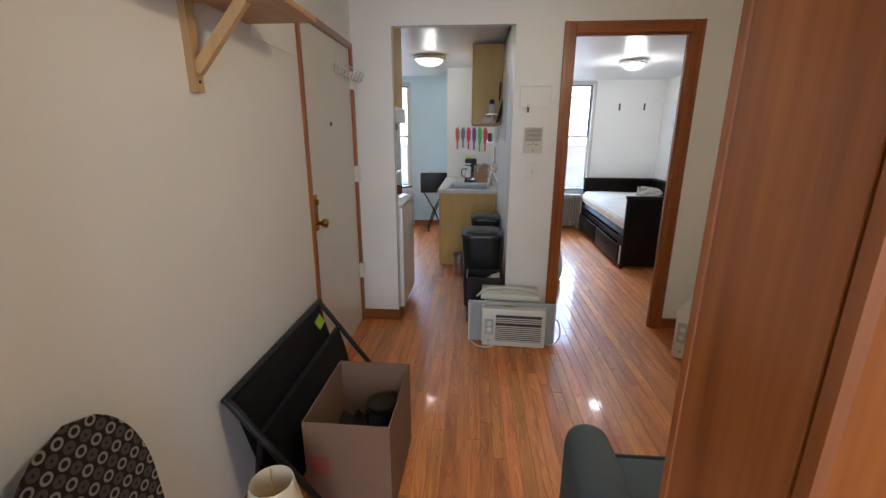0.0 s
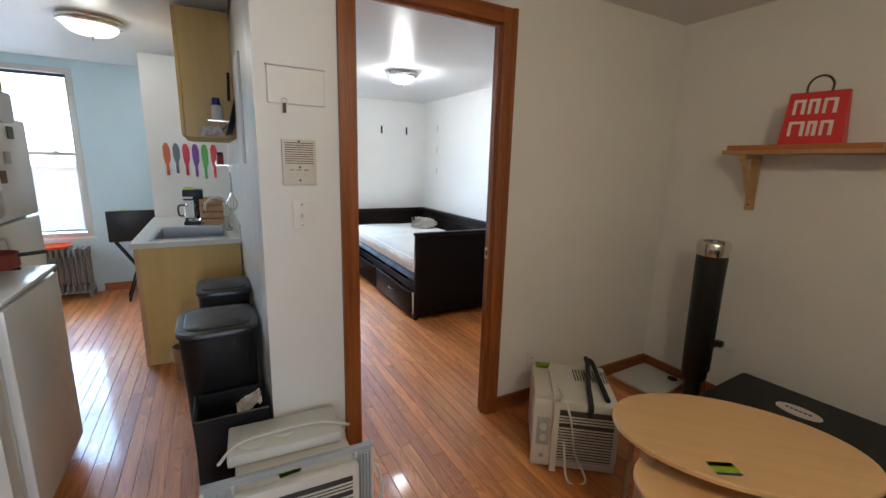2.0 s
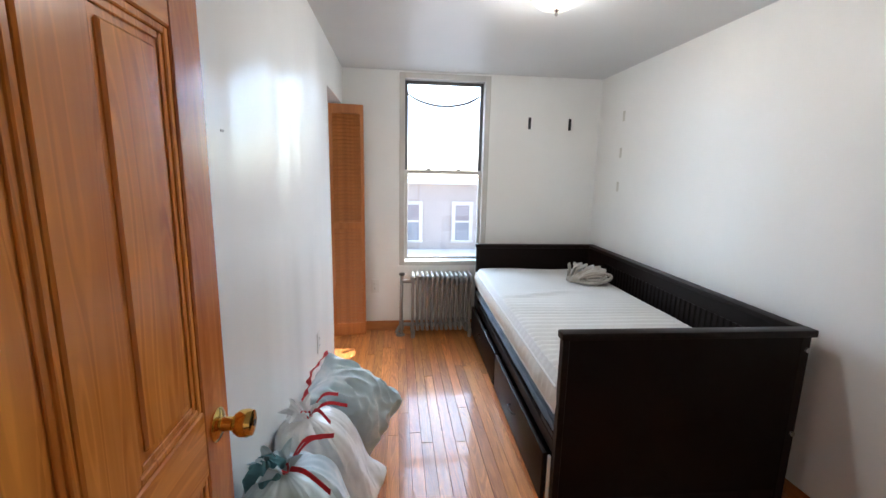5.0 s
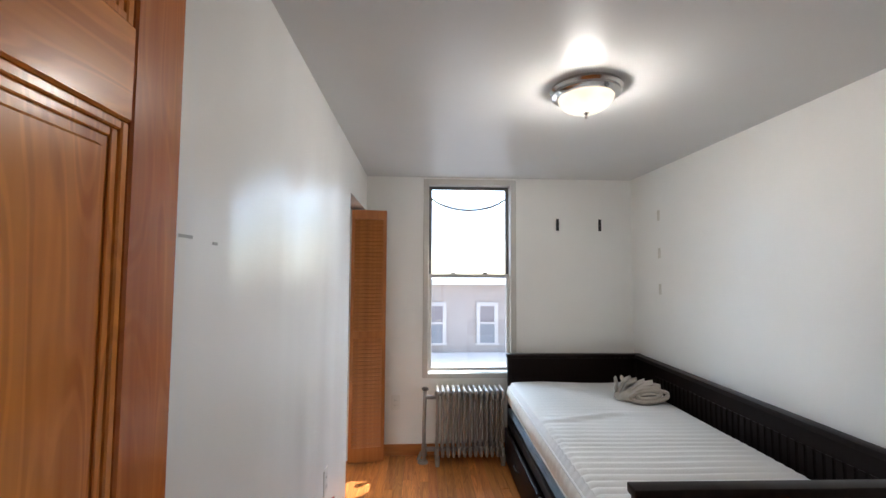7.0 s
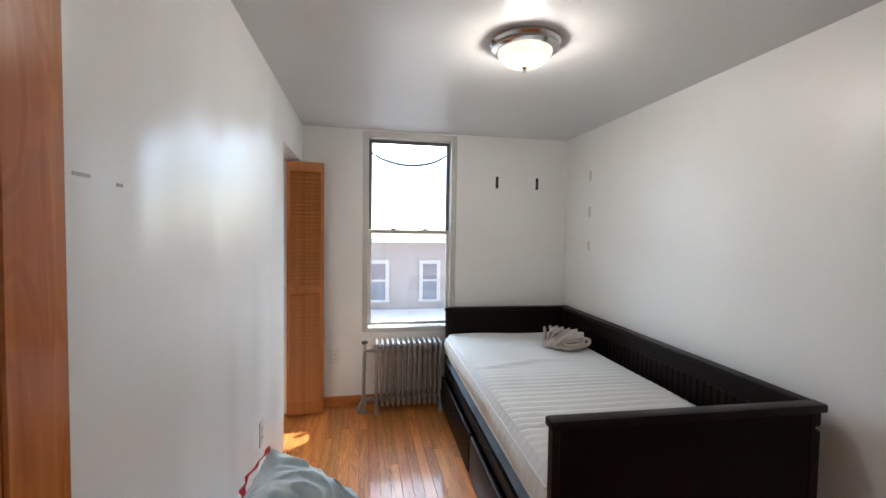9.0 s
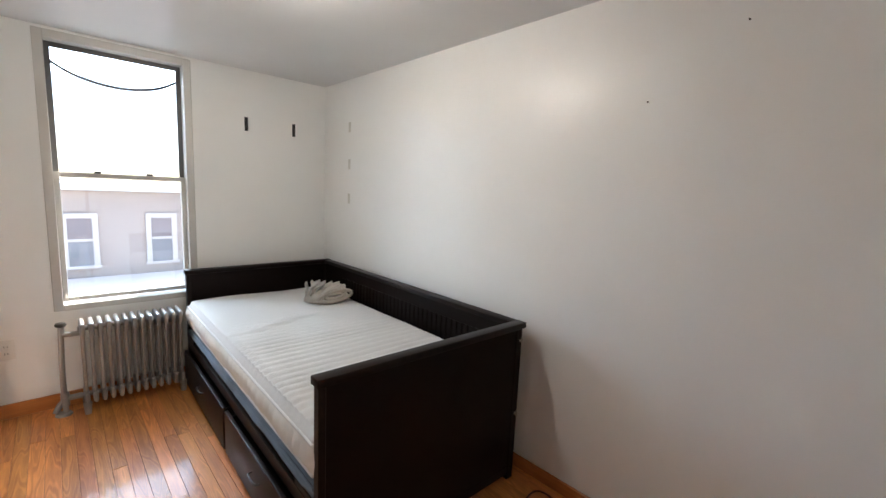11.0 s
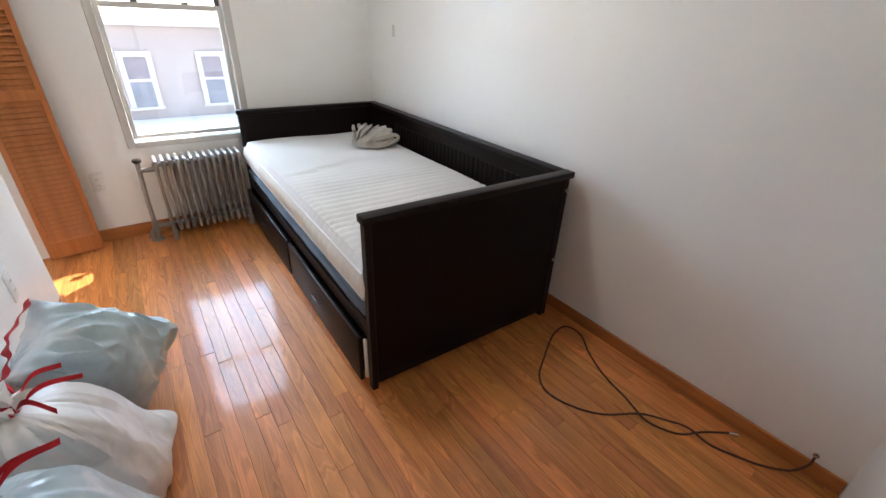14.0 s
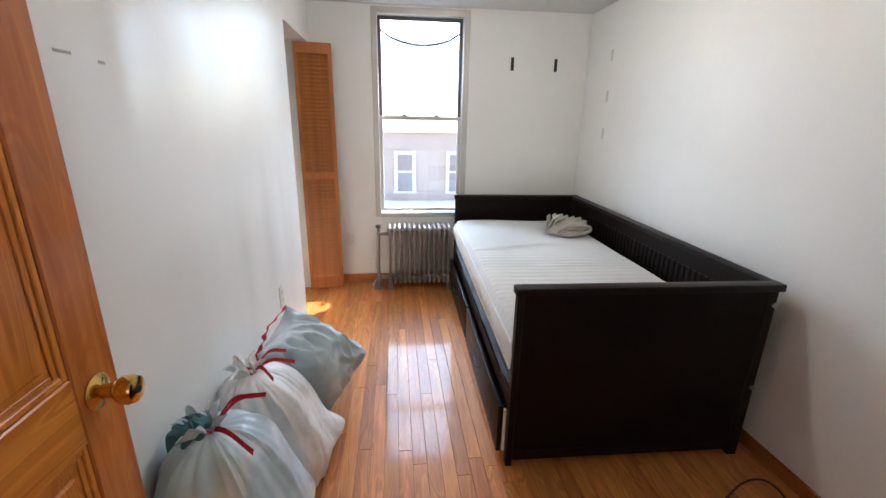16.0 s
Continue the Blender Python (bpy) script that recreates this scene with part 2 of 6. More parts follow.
def bm_cyl(r0, r1, z0, z1, seg=24, x=0, y=0, bevel=0.0):
    bm = bmesh.new()
    bmesh.ops.create_cone(bm, cap_ends=True, segments=seg, radius1=r0, radius2=r1, depth=z1 - z0)
    bmesh.ops.translate(bm, verts=bm.verts, vec=(x, y, (z0 + z1) / 2))
    if bevel:
        rim = [e for e in bm.edges if abs(e.verts[0].co.z - e.verts[1].co.z) < 1e-6]
        bmesh.ops.bevel(bm, geom=rim, offset=bevel, segments=2, affect='EDGES', profile=0.5)
    return bm


def bm_lathe(profile, seg=32):
    """Spins (radius, height) pairs round z."""
    bm = bmesh.new()
    rings = []
    for r, z in profile:
        rings.append([bm.verts.new((max(r, 0.0004) * math.cos(2 * math.pi * k / seg), max(r, 0.0004) * math.sin(2 * math.pi * k / seg), z)) for k in range(seg)])
    for a, b in zip(rings, rings[1:]):
        for k in range(seg):
            bm.faces.new((a[k], a[(k + 1) % seg], b[(k + 1) % seg], b[k]))
    bm.faces.new(list(reversed(rings[0])))
    bm.faces.new(rings[-1])
    return bm


def smooth_path(pts, steps=8):
    pts = [Vector(p) for p in pts]
    ext = [2 * pts[0] - pts[1], *pts, 2 * pts[-1] - pts[-2]]
    out = []
    for k in range(1, len(ext) - 2):
        a, b, c, d = ext[k - 1:k + 3]
        for s in range(steps):
            t = s / steps
            out.append(0.5 * ((2 * b) + (c - a) * t + (2 * a - 5 * b + 4 * c - d) * t * t + (3 * b - a - 3 * c + d) * t ** 3))
    return [*out, pts[-1]]


def bm_tube(pts, r, seg=8, steps=8, smooth=True):
    line = smooth_path(pts, steps) if smooth else [Vector(p) for p in pts]
    bm = bmesh.new()
    rings, side = [], None
    for k, p in enumerate(line):
        d = (line[min(k + 1, len(line) - 1)] - line[max(k - 1, 0)]).normalized()
        side = (d.orthogonal() if side is None else side - d * side.dot(d)).normalized()
        up = d.cross(side)
        rings.append([bm.verts.new(p + r * (math.cos(2 * math.pi * j / seg) * side + math.sin(2 * math.pi * j / seg) * up)) for j in range(seg)])
    for a, b in zip(rings, rings[1:]):
        for j in range(seg):
            bm.faces.new((a[j], a[(j + 1) % seg], b[(j + 1) % seg], b[j]))
    bm.faces.new(list(reversed(rings[0])))
    bm.faces.new(rings[-1])
    return bm


def bm_grid(fn, nu, nv, close=False):
    """A sheet of points fn(u, v), u and v from 0 to 1; close: joined round in u."""
    bm = bmesh.new()
    cols = nu if close else nu + 1
    vs = [[bm.verts.new(fn(i / nu, j / nv)) for j in range(nv + 1)] for i in range(cols)]
    for i in range(nu):
        for j in range(nv):
            bm.faces.new((vs[i][j], vs[(i + 1) % cols][j], vs[(i + 1) % cols][j + 1], vs[i][j + 1]))
    return bm


def mesh_of(name, bm, material, shade=True):
    bmesh.ops.recalc_face_normals(bm, faces=bm.faces[:])
    me = bpy.data.meshes.new(name)
    bm.to_mesh(me)
    bm.free()
    me.materials.append(material)
    if shade:
        for p in me.polygons:
            p.use_smooth = True
        me.set_sharp_from_angle(angle=radians(35))
    return me


def part(name, bm, material, parent, label=""):
    ob = new(name, mesh_of(name, bm, material))
    ob.parent = parent
    if label:
        tagged(ob, label)
    return ob


def thing(name, x, y, z, label, category, group="", rz=0, m=None):
    ob = new(name)
    ob.empty_display_size = 0.05
    ob.matrix_basis = m if m is not None else pose(x, y, z, 0, 0, rz)
    return tagged(ob, label, category, group)


def solo(name, bm, material, label, category, group="", at=None, kind=""):
    ob = new(name, mesh_of(name, bm, material))
    if at is not None:
        ob.matrix_basis = at
    return tagged(ob, label, category, group, kind)


def setting(name, bm, material, label, category="structure"):
    return solo(name, bm, material, label, category, kind="structure")


def boxes(*list_of):
    bm = bmesh.new()
    for b in list_of:
        bm_box(*b, bm=bm)
    return bm


# ---- the plan ----
XL, XR, XK = -1.395, 2.185, -2.25      # entry wall, right wall, kitchen's outer wall
XRB = 2.16                             # right wall of the bedroom
YP0, YP1, YPL, YW = 0.0, 0.064, 0.165, 3.585       # partition, window wall
YB0, YB1, YBACK = -2.78, -2.66, -5.0   # wall of the room behind
HB, HL, HK = 2.18, 2.26, 2.25          # ceilings
DL, DR, DT = 0.078, 0.797, 2.035       # bedroom doorway
KL, KR, KT = -1.12, -0.30, 2.10        # kitchen opening
WZ0, WZ1, WL, WR = 0.585, 2.165, 0.452, 1.20
KWL, KWR = -2.20, -1.53
TOP = 2.5

setting("wall_partition", boxes((XL, YP0, 0, KL, YP1, TOP), (KL, YP0, KT, KR, YP1, TOP), (KR, YP0, 0, DL - 0.02, YPL, TOP), (DL - 0.02, YP0, DT + 0.02, DR + 0.02, YP1, TOP), (DR + 0.02, YP0, 0, XR, YP1, TOP)), M_WALL, "white painted wall between living room and bedroom", "wall")
setting("wall_entry", boxes((XL - 0.15, YB1, 0, XL, -0.90, TOP), (XL - 0.15, -0.90, 1.98, XL, -0.02, TOP), (XL - 0.15, -0.02, 0, XL, YP1, TOP)), M_WALL, "white painted wall with the entry door", "wall")
setting("wall_east", boxes((XR, YB1, 0, XR + 0.15, YP1, TOP)), M_WALL, "off-white painted living room wall", "wall")
setting("wall_east_bedroom", boxes((XRB, YP1, 0, XR + 0.15, YW, TOP)), M_WALL_BED, "glossy white painted bedroom wall with faint marks", "wall")
lining = bmesh.new()
corners = [(DR + 0.02, YP1), (XRB, YP1), (XRB, 0.182), (DR + 0.02, YP1 + 0.004)]
low = [lining.verts.new((x, y, 0)) for x, y in corners]
high = [lining.verts.new((x, y, TOP)) for x, y in corners]
lining.faces.new(low), lining.faces.new(high)
for k in range(4):
    lining.faces.new((low[k], low[(k + 1) % 4], high[(k + 1) % 4], high[k]))
setting("wall_bedroom_lining", lining, M_WALL_BED, "glossy white painted bedroom wall beside the doorway", "wall")
setting("wall_between", boxes((KR, YPL, 0, 0, 2.82, TOP), (KR, 2.82, 1.90, 0, 3.50, TOP), (KR, 3.50, 0, 0, YW, TOP), (KR, 2.82, 0, KR + 0.03, 3.50, 1.90)), M_WALL_WAVY, "glossy white wall between kitchen and bedroom with a closet opening", "wall")
setting("wall_window", boxes((KR, YW, 0, WL, YW + 0.28, TOP), (WL, YW, 0, WR, YW + 0.28, WZ0), (WL, YW, WZ1, WR, YW + 0.28, TOP), (WR, YW, 0, XR + 0.15, YW + 0.28, TOP)), M_WALL_BED, "white painted bedroom window wall", "wall")
setting("wall_window_kitchen", boxes((XK - 0.15, YW, 0, KWL, YW + 0.28, TOP), (KWL, YW, 0, KWR, YW + 0.28, WZ0), (KWL, YW, WZ1, KWR, YW + 0.28, TOP), (KWR, YW, 0, KR, YW + 0.28, TOP)), M_WALL_BLUE, "pale blue painted kitchen window wall", "wall")
setting("wall_kitchen_west", boxes((XK - 0.15, YP1, 0, XK, YW, TOP), (XK - 0.15, YP0, 0, XL - 0.15, YP1, TOP)), M_WALL, "white painted kitchen side wall", "wall")
setting("wall_chase", boxes((-0.93, 2.85, 0, KR, YW, TOP)), M_WALL, "white painted boxed-out kitchen wall", "wall")
setting("wall_back", boxes((XL - 0.15, YB0, 0, -1.20, YB1, TOP), (-1.20, YB0, 2.06, -0.34, YB1, TOP), (-0.34, YB0, 0, XR + 0.15, YB1, TOP)), M_WALL, "white painted wall with the doorway behind", "wall")
setting("wall_rear_room", boxes((XL - 0.15, YBACK, 0, XL, YB0, TOP), (XR, YBACK, 0, XR + 0.15, YB0, TOP), (XL - 0.15, YBACK - 0.15, 0, XR + 0.15, YBACK, TOP)), M_WALL, "plain white walls of the room behind", "wall")
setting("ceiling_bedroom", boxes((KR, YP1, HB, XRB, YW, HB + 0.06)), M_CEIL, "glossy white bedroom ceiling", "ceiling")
setting("ceiling_living", boxes((XL, YB1, HL, XR, YP0, HL + 0.06), (XL, YBACK, HL, XR, YB0, HL + 0.06), (-1.2, YB0, HL, -0.36, YB1, HL + 0.06)), M_CEIL_FLAT, "off-white living room ceiling", "ceiling")
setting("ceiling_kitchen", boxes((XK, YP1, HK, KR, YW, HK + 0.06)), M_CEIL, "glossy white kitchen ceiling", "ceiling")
setting("roof", boxes((XK - 0.15, YBACK - 0.15, TOP, XR + 0.15, YW + 0.28, TOP + 0.1)), M_CEIL_FLAT, "flat slab over the rooms", "roof")

# baseboards
M_BASE_DARK_X = wood("dark_baseboard_across", (0.30, 0.105, 0.028), (0.16, 0.048, 0.012), 'x', 0.32, 0.3, 24, 0.05)
M_BASE_DARK_Y = wood("dark_baseboard", (0.30, 0.105, 0.028), (0.16, 0.048, 0.012), 'y', 0.32, 0.3, 24, 0.05)


def baseboard(name, x0, y0, x1, y1, along, h=0.085, dark=False):
    bm = bm_box(x0, y0, 0.0, x1, y1, h, 0.004)
    tone = (M_BASE_DARK_X, M_BASE_DARK_Y) if dark else (M_BASE_X, M_BASE_Y)
    return setting(name, bm, tone[along == 'y'], "stained wooden baseboard with a rounded top", "baseboard")


T = 0.014
for k, (x0, y0, x1, y1, a) in enumerate((
        (XL, -0.014, KL, 0, 'x'), (KL, -0.014, KL + T, YP1, 'y'), (KR, -T, 0.012, 0, 'x'), (0.875, -T, XR, 0, 'x'), (XR - T, YB1, XR, -T, 'y'), (XL, YB1, XL + T, -0.95, 'y'),
        (0, YPL + 0.06, T, 2.82, 'y'), (0, YW - T, XRB - T, YW, 'x'), (-1.5, YW - T, -0.93, YW, 'x'), (-0.93 - T, 2.9, -0.93, YW - T, 'y'))):
    baseboard("baseboard", x0, y0, x1, y1, a, dark=k < 6)
baseboard("baseboard", XRB - T, 0.184, XRB, YW, 'y', 0.066)

# doorway of the bedroom: jambs, stops and casings
def casing(name, x0, x1, z1, y, sign, w=0.072, t=0.018):
    """Stepped casing round a doorway on the wall face y; sign: the way it stands out."""
    ob = None
    for nm, b, mm in (("casing_side", (x0 - w, 0, x0, z1 + w), M_TRIM), ("casing_side", (x1, 0, x1 + w, z1 + w), M_TRIM), ("casing_head", (x0, z1, x1, z1 + w), M_TRIM_X)):
        a, c, d, e = b
        lo, hi = sorted((y, y + sign * t))
        bm = bm_box(a, lo, c, d, hi, e, 0.004)
        if nm == "casing_side":
            lo2, hi2 = sorted((y + sign * t, y + sign * (t + 0.006)))
            edge = (a, a + 0.026) if d <= x0 + 1e-6 else (d - 0.026, d)
            bm_box(edge[0], lo2, c, edge[1], hi2, e, 0.002, bm=bm)
        setting(nm, bm, mm, "stained pine door casing with a stepped edge", "door casing")


casing("casing", DL, DR, DT, YP0, -1)
setting("door_jamb", boxes((DL - 0.02, YP0, 0, DL, YPL, DT + 0.02)), M_TRIM, "stained pine door jamb with a hinge", "door jamb")
setting("door_jamb", boxes((DR, YP0, 0, DR + 0.02, YP1, DT + 0.02)), M_TRIM, "stained pine door jamb with a strike plate", "door jamb")
setting("door_jamb", boxes((DL, YP0, DT, DR, YP1, DT + 0.02)), M_TRIM_X, "stained pine head jamb", "door jamb")
setting("door_stop", boxes((DL, 0.012, 0, DL + 0.011, 0.028, DT), (DR - 0.011, 0.012, 0, DR, 0.028, DT), (DL + 0.011, 0.012, DT - 0.011, DR - 0.011, 0.028, DT)), M_TRIM, "stained pine door stop", "door stop")
casing("casing", -1.20, -0.36, 2.06, YB1, 1, 0.075)
setting("door_jamb", boxes((-0.36, YB0, 0, -0.34, YB1, 2.06)), M_TRIM, "stained pine door jamb", "door jamb")
casing("casing", -1.20, -0.36, 2.06, YB0, -1, 0.075)

strike = thing("strike_plate", DR, 0.046, 0.925, "brass strike plate let into the door jamb", "strike plate")
part("plate", boxes((-0.002, -0.014, -0.03, 0.0, 0.014, 0.03)), M_BRASS, strike)
part("latch_hole", boxes((-0.0035, -0.007, -0.014, -0.0022, 0.007, 0.014)), M_BLACK, strike)


# ---- bedroom door, standing open ----
def panel_door(name, w, h, t, m):
    """Six-panel style pine door: hinge edge at x = 0, leaf towards +x, faces at y = 0 and y = t."""
    d = thing(name, 0, 0, 0, "varnished pine panelled door with a brass knob, standing open", "door", m=m)
    st = 0.105
    rails = [(0.01, 0.20), (0.80, 0.93), (1.58, 1.70), (h - 0.13, h)]
    for x0 in (0.0, w - st):
        part("stile", bm_box(x0, 0, 0.01, x0 + st, t, h, 0.003), M_DOOR_STILE, d)
    mid = w / 2
    for a, b in rails:
        part("rail", bm_box(st, 0, a, w - st, t, b, 0.003), M_DOOR_R, d)
    for (_, a), (b, _) in zip(rails, rails[1:]):
        part("mullion", bm_box(mid - 0.045, 0, a, mid + 0.045, t, b, 0.003), M_DOOR, d)
        for x0, x1 in ((st, mid - 0.045), (mid + 0.045, w - st)):
            p = part("panel", bm_box(x0, t * 0.3, a, x1, t * 0.7, b), M_DOOR, d)
            bm = bmesh.new()
            for f0, f1, s in ((0.0, t * 0.3, 1), (t * 0.7, t, -1)):
                for q in (0, 1):
                    i = 0.012 * q
                    lo, hi = (f0 + 0.004 + 0.004 * q, f1) if s > 0 else (f0, f1 - 0.004 - 0.004 * q)
                    g = 0.012
                    bm_box(x0 + i, lo, a + i, x0 + i + g, hi, b - i, 0.002, bm=bm)
                    bm_box(x1 - i - g, lo, a + i, x1 - i, hi, b - i, 0.002, bm=bm)
                    bm_box(x0 + i + g, lo, a + i, x1 - i - g, hi, a + i + g, 0.002, bm=bm)
                    bm_box(x0 + i + g, lo, b - i - g, x1 - i - g, hi, b - i, 0.002, bm=bm)
            part("moulding", bm, M_DOOR, p)
            raised = bmesh.new()
            bm_box(x0 + 0.036, t * 0.14, a + 0.036, x1 - 0.036, t * 0.86, b - 0.036, 0.004, bm=raised)
            part("raised_field", raised, M_DOOR, p)
    for s in (-1, 1):
        prof = [(0.0, 0.0), (0.032, 0.0), (0.033, 0.004), (0.026, 0.008), (0.014, 0.012), (0.013, 0.030), (0.020, 0.036), (0.026, 0.045), (0.027, 0.058), (0.024, 0.068), (0.012, 0.071), (0.0, 0.071)]
        k = part("knob", bm_lathe(prof, 28), M_BRASS, d, "polished brass door knob")
        k.matrix_basis = pose(w - 0.06, t if s > 0 else 0, 0.875, -90 * s)
        f = part("lock_face", bm_cyl(0.007, 0.007, 0.0712, 0.0722, 14), M_BRONZE, k)
    part("latch", boxes((w, t / 2 - 0.011, 0.845, w + 0.002, t / 2 + 0.011, 0.905)), M_BRASS, d)
    for z in (0.25, 1.02, 1.78):
        part("hinge", join(bm_cyl(0.006, 0.006, z - 0.045, z + 0.045, 10, -0.004, -0.004), boxes((-0.003, 0.0, z - 0.045, -0.0005, t - 0.004, z + 0.045))), M_BRONZE, d, "dark bronze hinge")
    return d


M_DOOR_R = wood("varnished_pine_across", (0.82, 0.325, 0.052), (0.52, 0.155, 0.02), 'x', 0.27, 0.14, 14, 0.045, spec=0.30, figure=0.45)
# door frame axes: x along the leaf, away from the hinge
panel_door("bedroom_door", 0.70, 2.02, 0.036, Matrix.Translation((DL + 0.012, YPL + 0.022, 0.006)) @ pose(0, 0, 0, 0, 0, 91.0))
hinge_leaf = solo("hinge_leaf", boxes((0.0, -0.02, -0.045, 0.003, 0.016, 0.045)), M_BRONZE, "dark bronze hinge leaf on the door jamb", "hinge", at=pose(DL, 0.146, 1.02))


# ---- windows ----
def sash_window(name, x0, x1, z0, z1, y, label):
    w = thing(name, (x0 + x1) / 2, y, z0, label, "window")
    w["kind"] = "structure"
    hw, h = (x1 - x0) / 2, z1 - z0
    f = 0.045
    def fr(nm, a, c, d, e, ya, yb, mm, parent=w):
        return part(nm, bm_box(a, ya, c, d, yb, e, 0.003), mm, parent)
    fr("frame_side", -hw, 0, -hw + f, h, -0.004, 0.12, M_ALU)
    fr("frame_side", hw - f, 0, hw, h, -0.004, 0.12, M_ALU)
    fr("frame_head", -hw + f, h - f, hw - f, h, -0.004, 0.12, M_ALU)
    fr("frame_bottom", -hw + f, 0, hw - f, f * 0.8, -0.012, 0.14, M_ALU)
    mid = h * 0.505
    for nm, a, b, ya, yb, mm in (("upper_sash", mid - 0.012, h - f, 0.075, 0.10, M_ALU_DARK), ("lower_sash", f, mid + 0.018, 0.04, 0.068, M_ALU)):
        g = 0.026
        bm = bmesh.new()
        bm_box(-hw + f, ya, a, -hw + f + g, yb, b, 0.002, bm=bm)
        bm_box(hw - f - g, ya, a, hw - f, yb, b, 0.002, bm=bm)
        bm_box(-hw + f + g, ya, b - g, hw - f - g, yb, b, 0.002, bm=bm)
        bm_box(-hw + f + g, ya, a, hw - f - g, yb, a + g, 0.002, bm=bm)
        s = part(nm, bm, mm, w)
        p = part("pane", boxes((-hw + f + g - 0.004, (ya + yb) / 2 - 0.002, a + g - 0.004, hw - f - g + 0.004, (ya + yb) / 2 + 0.002, b - g + 0.004)), M_GLASS, s)
        p.visible_shadow = False
    for x in (-0.13, 0.13):
        part("sash_lock", bm_box(x - 0.018, 0.034, mid + 0.018, x + 0.018, 0.066, mid + 0.03, 0.003), M_ALU_DARK, w)
    bm = boxes((-hw - 0.02, -0.006, -0.025, hw + 0.02, 0.01, 0.0))
    part("sill", bm, M_WALL_BED, w, "white painted sill")
    return w


sash_window("window_1", WL, WR, WZ0, WZ1, YW, "grey aluminium double-hung sash window, closed, with bright daylight")
sash_window("window_2", KWL, KWR, WZ0, WZ1, YW, "grey aluminium double-hung kitchen window, closed, with bright daylight")


# ---- daybed ----
def daybed(x0, y0, x1, y1, h):
    b = thing("daybed", x0, y0, 0, "espresso-stained wooden daybed with two drawers, beside the window", "bed", rz=BTURN)
    w, n = x1 - x0, y1 - y0
    t = 0.026
    for nm, ya in (("footboard", 0.0), ("headboard", n - t)):
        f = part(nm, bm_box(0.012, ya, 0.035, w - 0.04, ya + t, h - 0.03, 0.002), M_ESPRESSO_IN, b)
        part("top_cap", bm_box(-0.012, ya - 0.012, h - 0.03, w, ya + t + 0.016, h, 0.005, 2), M_ESPRESSO, f)
        part("end_post", bm_box(-0.004, ya - 0.003, 0.0, 0.022, ya + t + 0.006, h - 0.03, 0.002), M_ESPRESSO, f)
        part("rear_post", bm_box(w - 0.06, ya - 0.004, 0.0, w - 0.018, ya + t + 0.006, h - 0.03, 0.003), M_ESPRESSO, f)
        part("bottom_rail", bm_box(0.022, ya - 0.003, 0.03, w - 0.06, ya + t + 0.003, 0.075, 0.002), M_ESPRESSO, f)
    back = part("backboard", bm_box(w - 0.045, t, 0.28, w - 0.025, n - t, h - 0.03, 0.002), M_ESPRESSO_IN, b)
    part("top_cap", bm_box(w - 0.06, t, h - 0.028, w, n - t, h - 0.002, 0.004, 2), M_ESPRESSO, back)
    bead = mesh_of("bead", bm_box(w - 0.0485, 0, 0.46, w - 0.0452, 0.034, h - 0.10, 0.003), M_ESPRESSO_IN)
    y = t + 0.22
    while y < n - 0.3:
        o = new("bead", bead)
        o.parent, o.location = back, (0, y, 0)
        y += 0.042
    bolts = [(w - 0.030, z) for z in (0.34, h - 0.085)]
    for x, z in bolts:
        k = part("bolt", bm_cyl(0.012, 0.010, 0, 0.006, 14), M_CHROME, b, "steel bolt head")
        k.matrix_basis = pose(x, -0.004, z, 90)
    bm = bm_box(-0.004, 0.03, 0.262, 0.016, n - 0.03, 0.325, 0.003)
    for y0 in (0.03, n - 0.19):
        bm_box(-0.004, y0, 0.325, 0.016, y0 + 0.16, 0.352, 0.003, bm=bm)
    part("side_rail", bm, M_ESPRESSO, b)
    part("lower_rail", bm_box(0.02, 0.03, 0.03, 0.04, n - 0.03, 0.06, 0.002), M_ESPRESSO, b)
    part("centre_post", bm_box(0.02, n / 2 - 0.012, 0.06, 0.045, n / 2 + 0.012, 0.262, 0.002), M_ESPRESSO, b)
    for ya, yb in ((0.05, n / 2 - 0.016), (n / 2 + 0.016, n - 0.05)):
        d = part("drawer", bm_box(-0.035, ya, 0.03, -0.016, yb, 0.255, 0.004, 2), M_ESPRESSO, b)
        part("drawer_box", boxes((-0.016, ya + 0.03, 0.045, 0.70, ya + 0.042, 0.235), (-0.016, yb - 0.042, 0.045, 0.70, yb - 0.03, 0.235), (-0.016, ya + 0.042, 0.045, 0.70, yb - 0.042, 0.06)), M_ESPRESSO_IN, d)
        yc = (ya + yb) / 2
        part("handle", bm_tube([(-0.033, yc - 0.05, 0.165), (-0.052, yc - 0.04, 0.167), (-0.056, yc, 0.166), (-0.052, yc + 0.04, 0.167), (-0.033, yc + 0.05, 0.165)], 0.0045), M_BLACK, d, "dark metal pull")
    part("drawer_edge", bm_box(-0.0155, 0.030, 0.05, -0.0045, 0.047, 0.25, 0.002), M_WHITE, b, "pale drawer side edge")
    for k in range(13):
        y = 0.09 + k * (n - 0.18) / 12
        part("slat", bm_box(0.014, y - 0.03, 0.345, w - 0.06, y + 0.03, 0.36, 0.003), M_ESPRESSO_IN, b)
    for y in (0.08, n - 0.08):
        part("foot", bm_box(0.03, y - 0.02, 0.0, 0.06, y + 0.02, 0.03, 0.002), M_ESPRESSO, b)
    return b


BX0, BY0, BX1, BY1, BH, BTURN = 1.058, 1.467, 2.090, 3.48, 0.793, -1.4
daybed(BX0, BY0, BX1, BY1, BH)


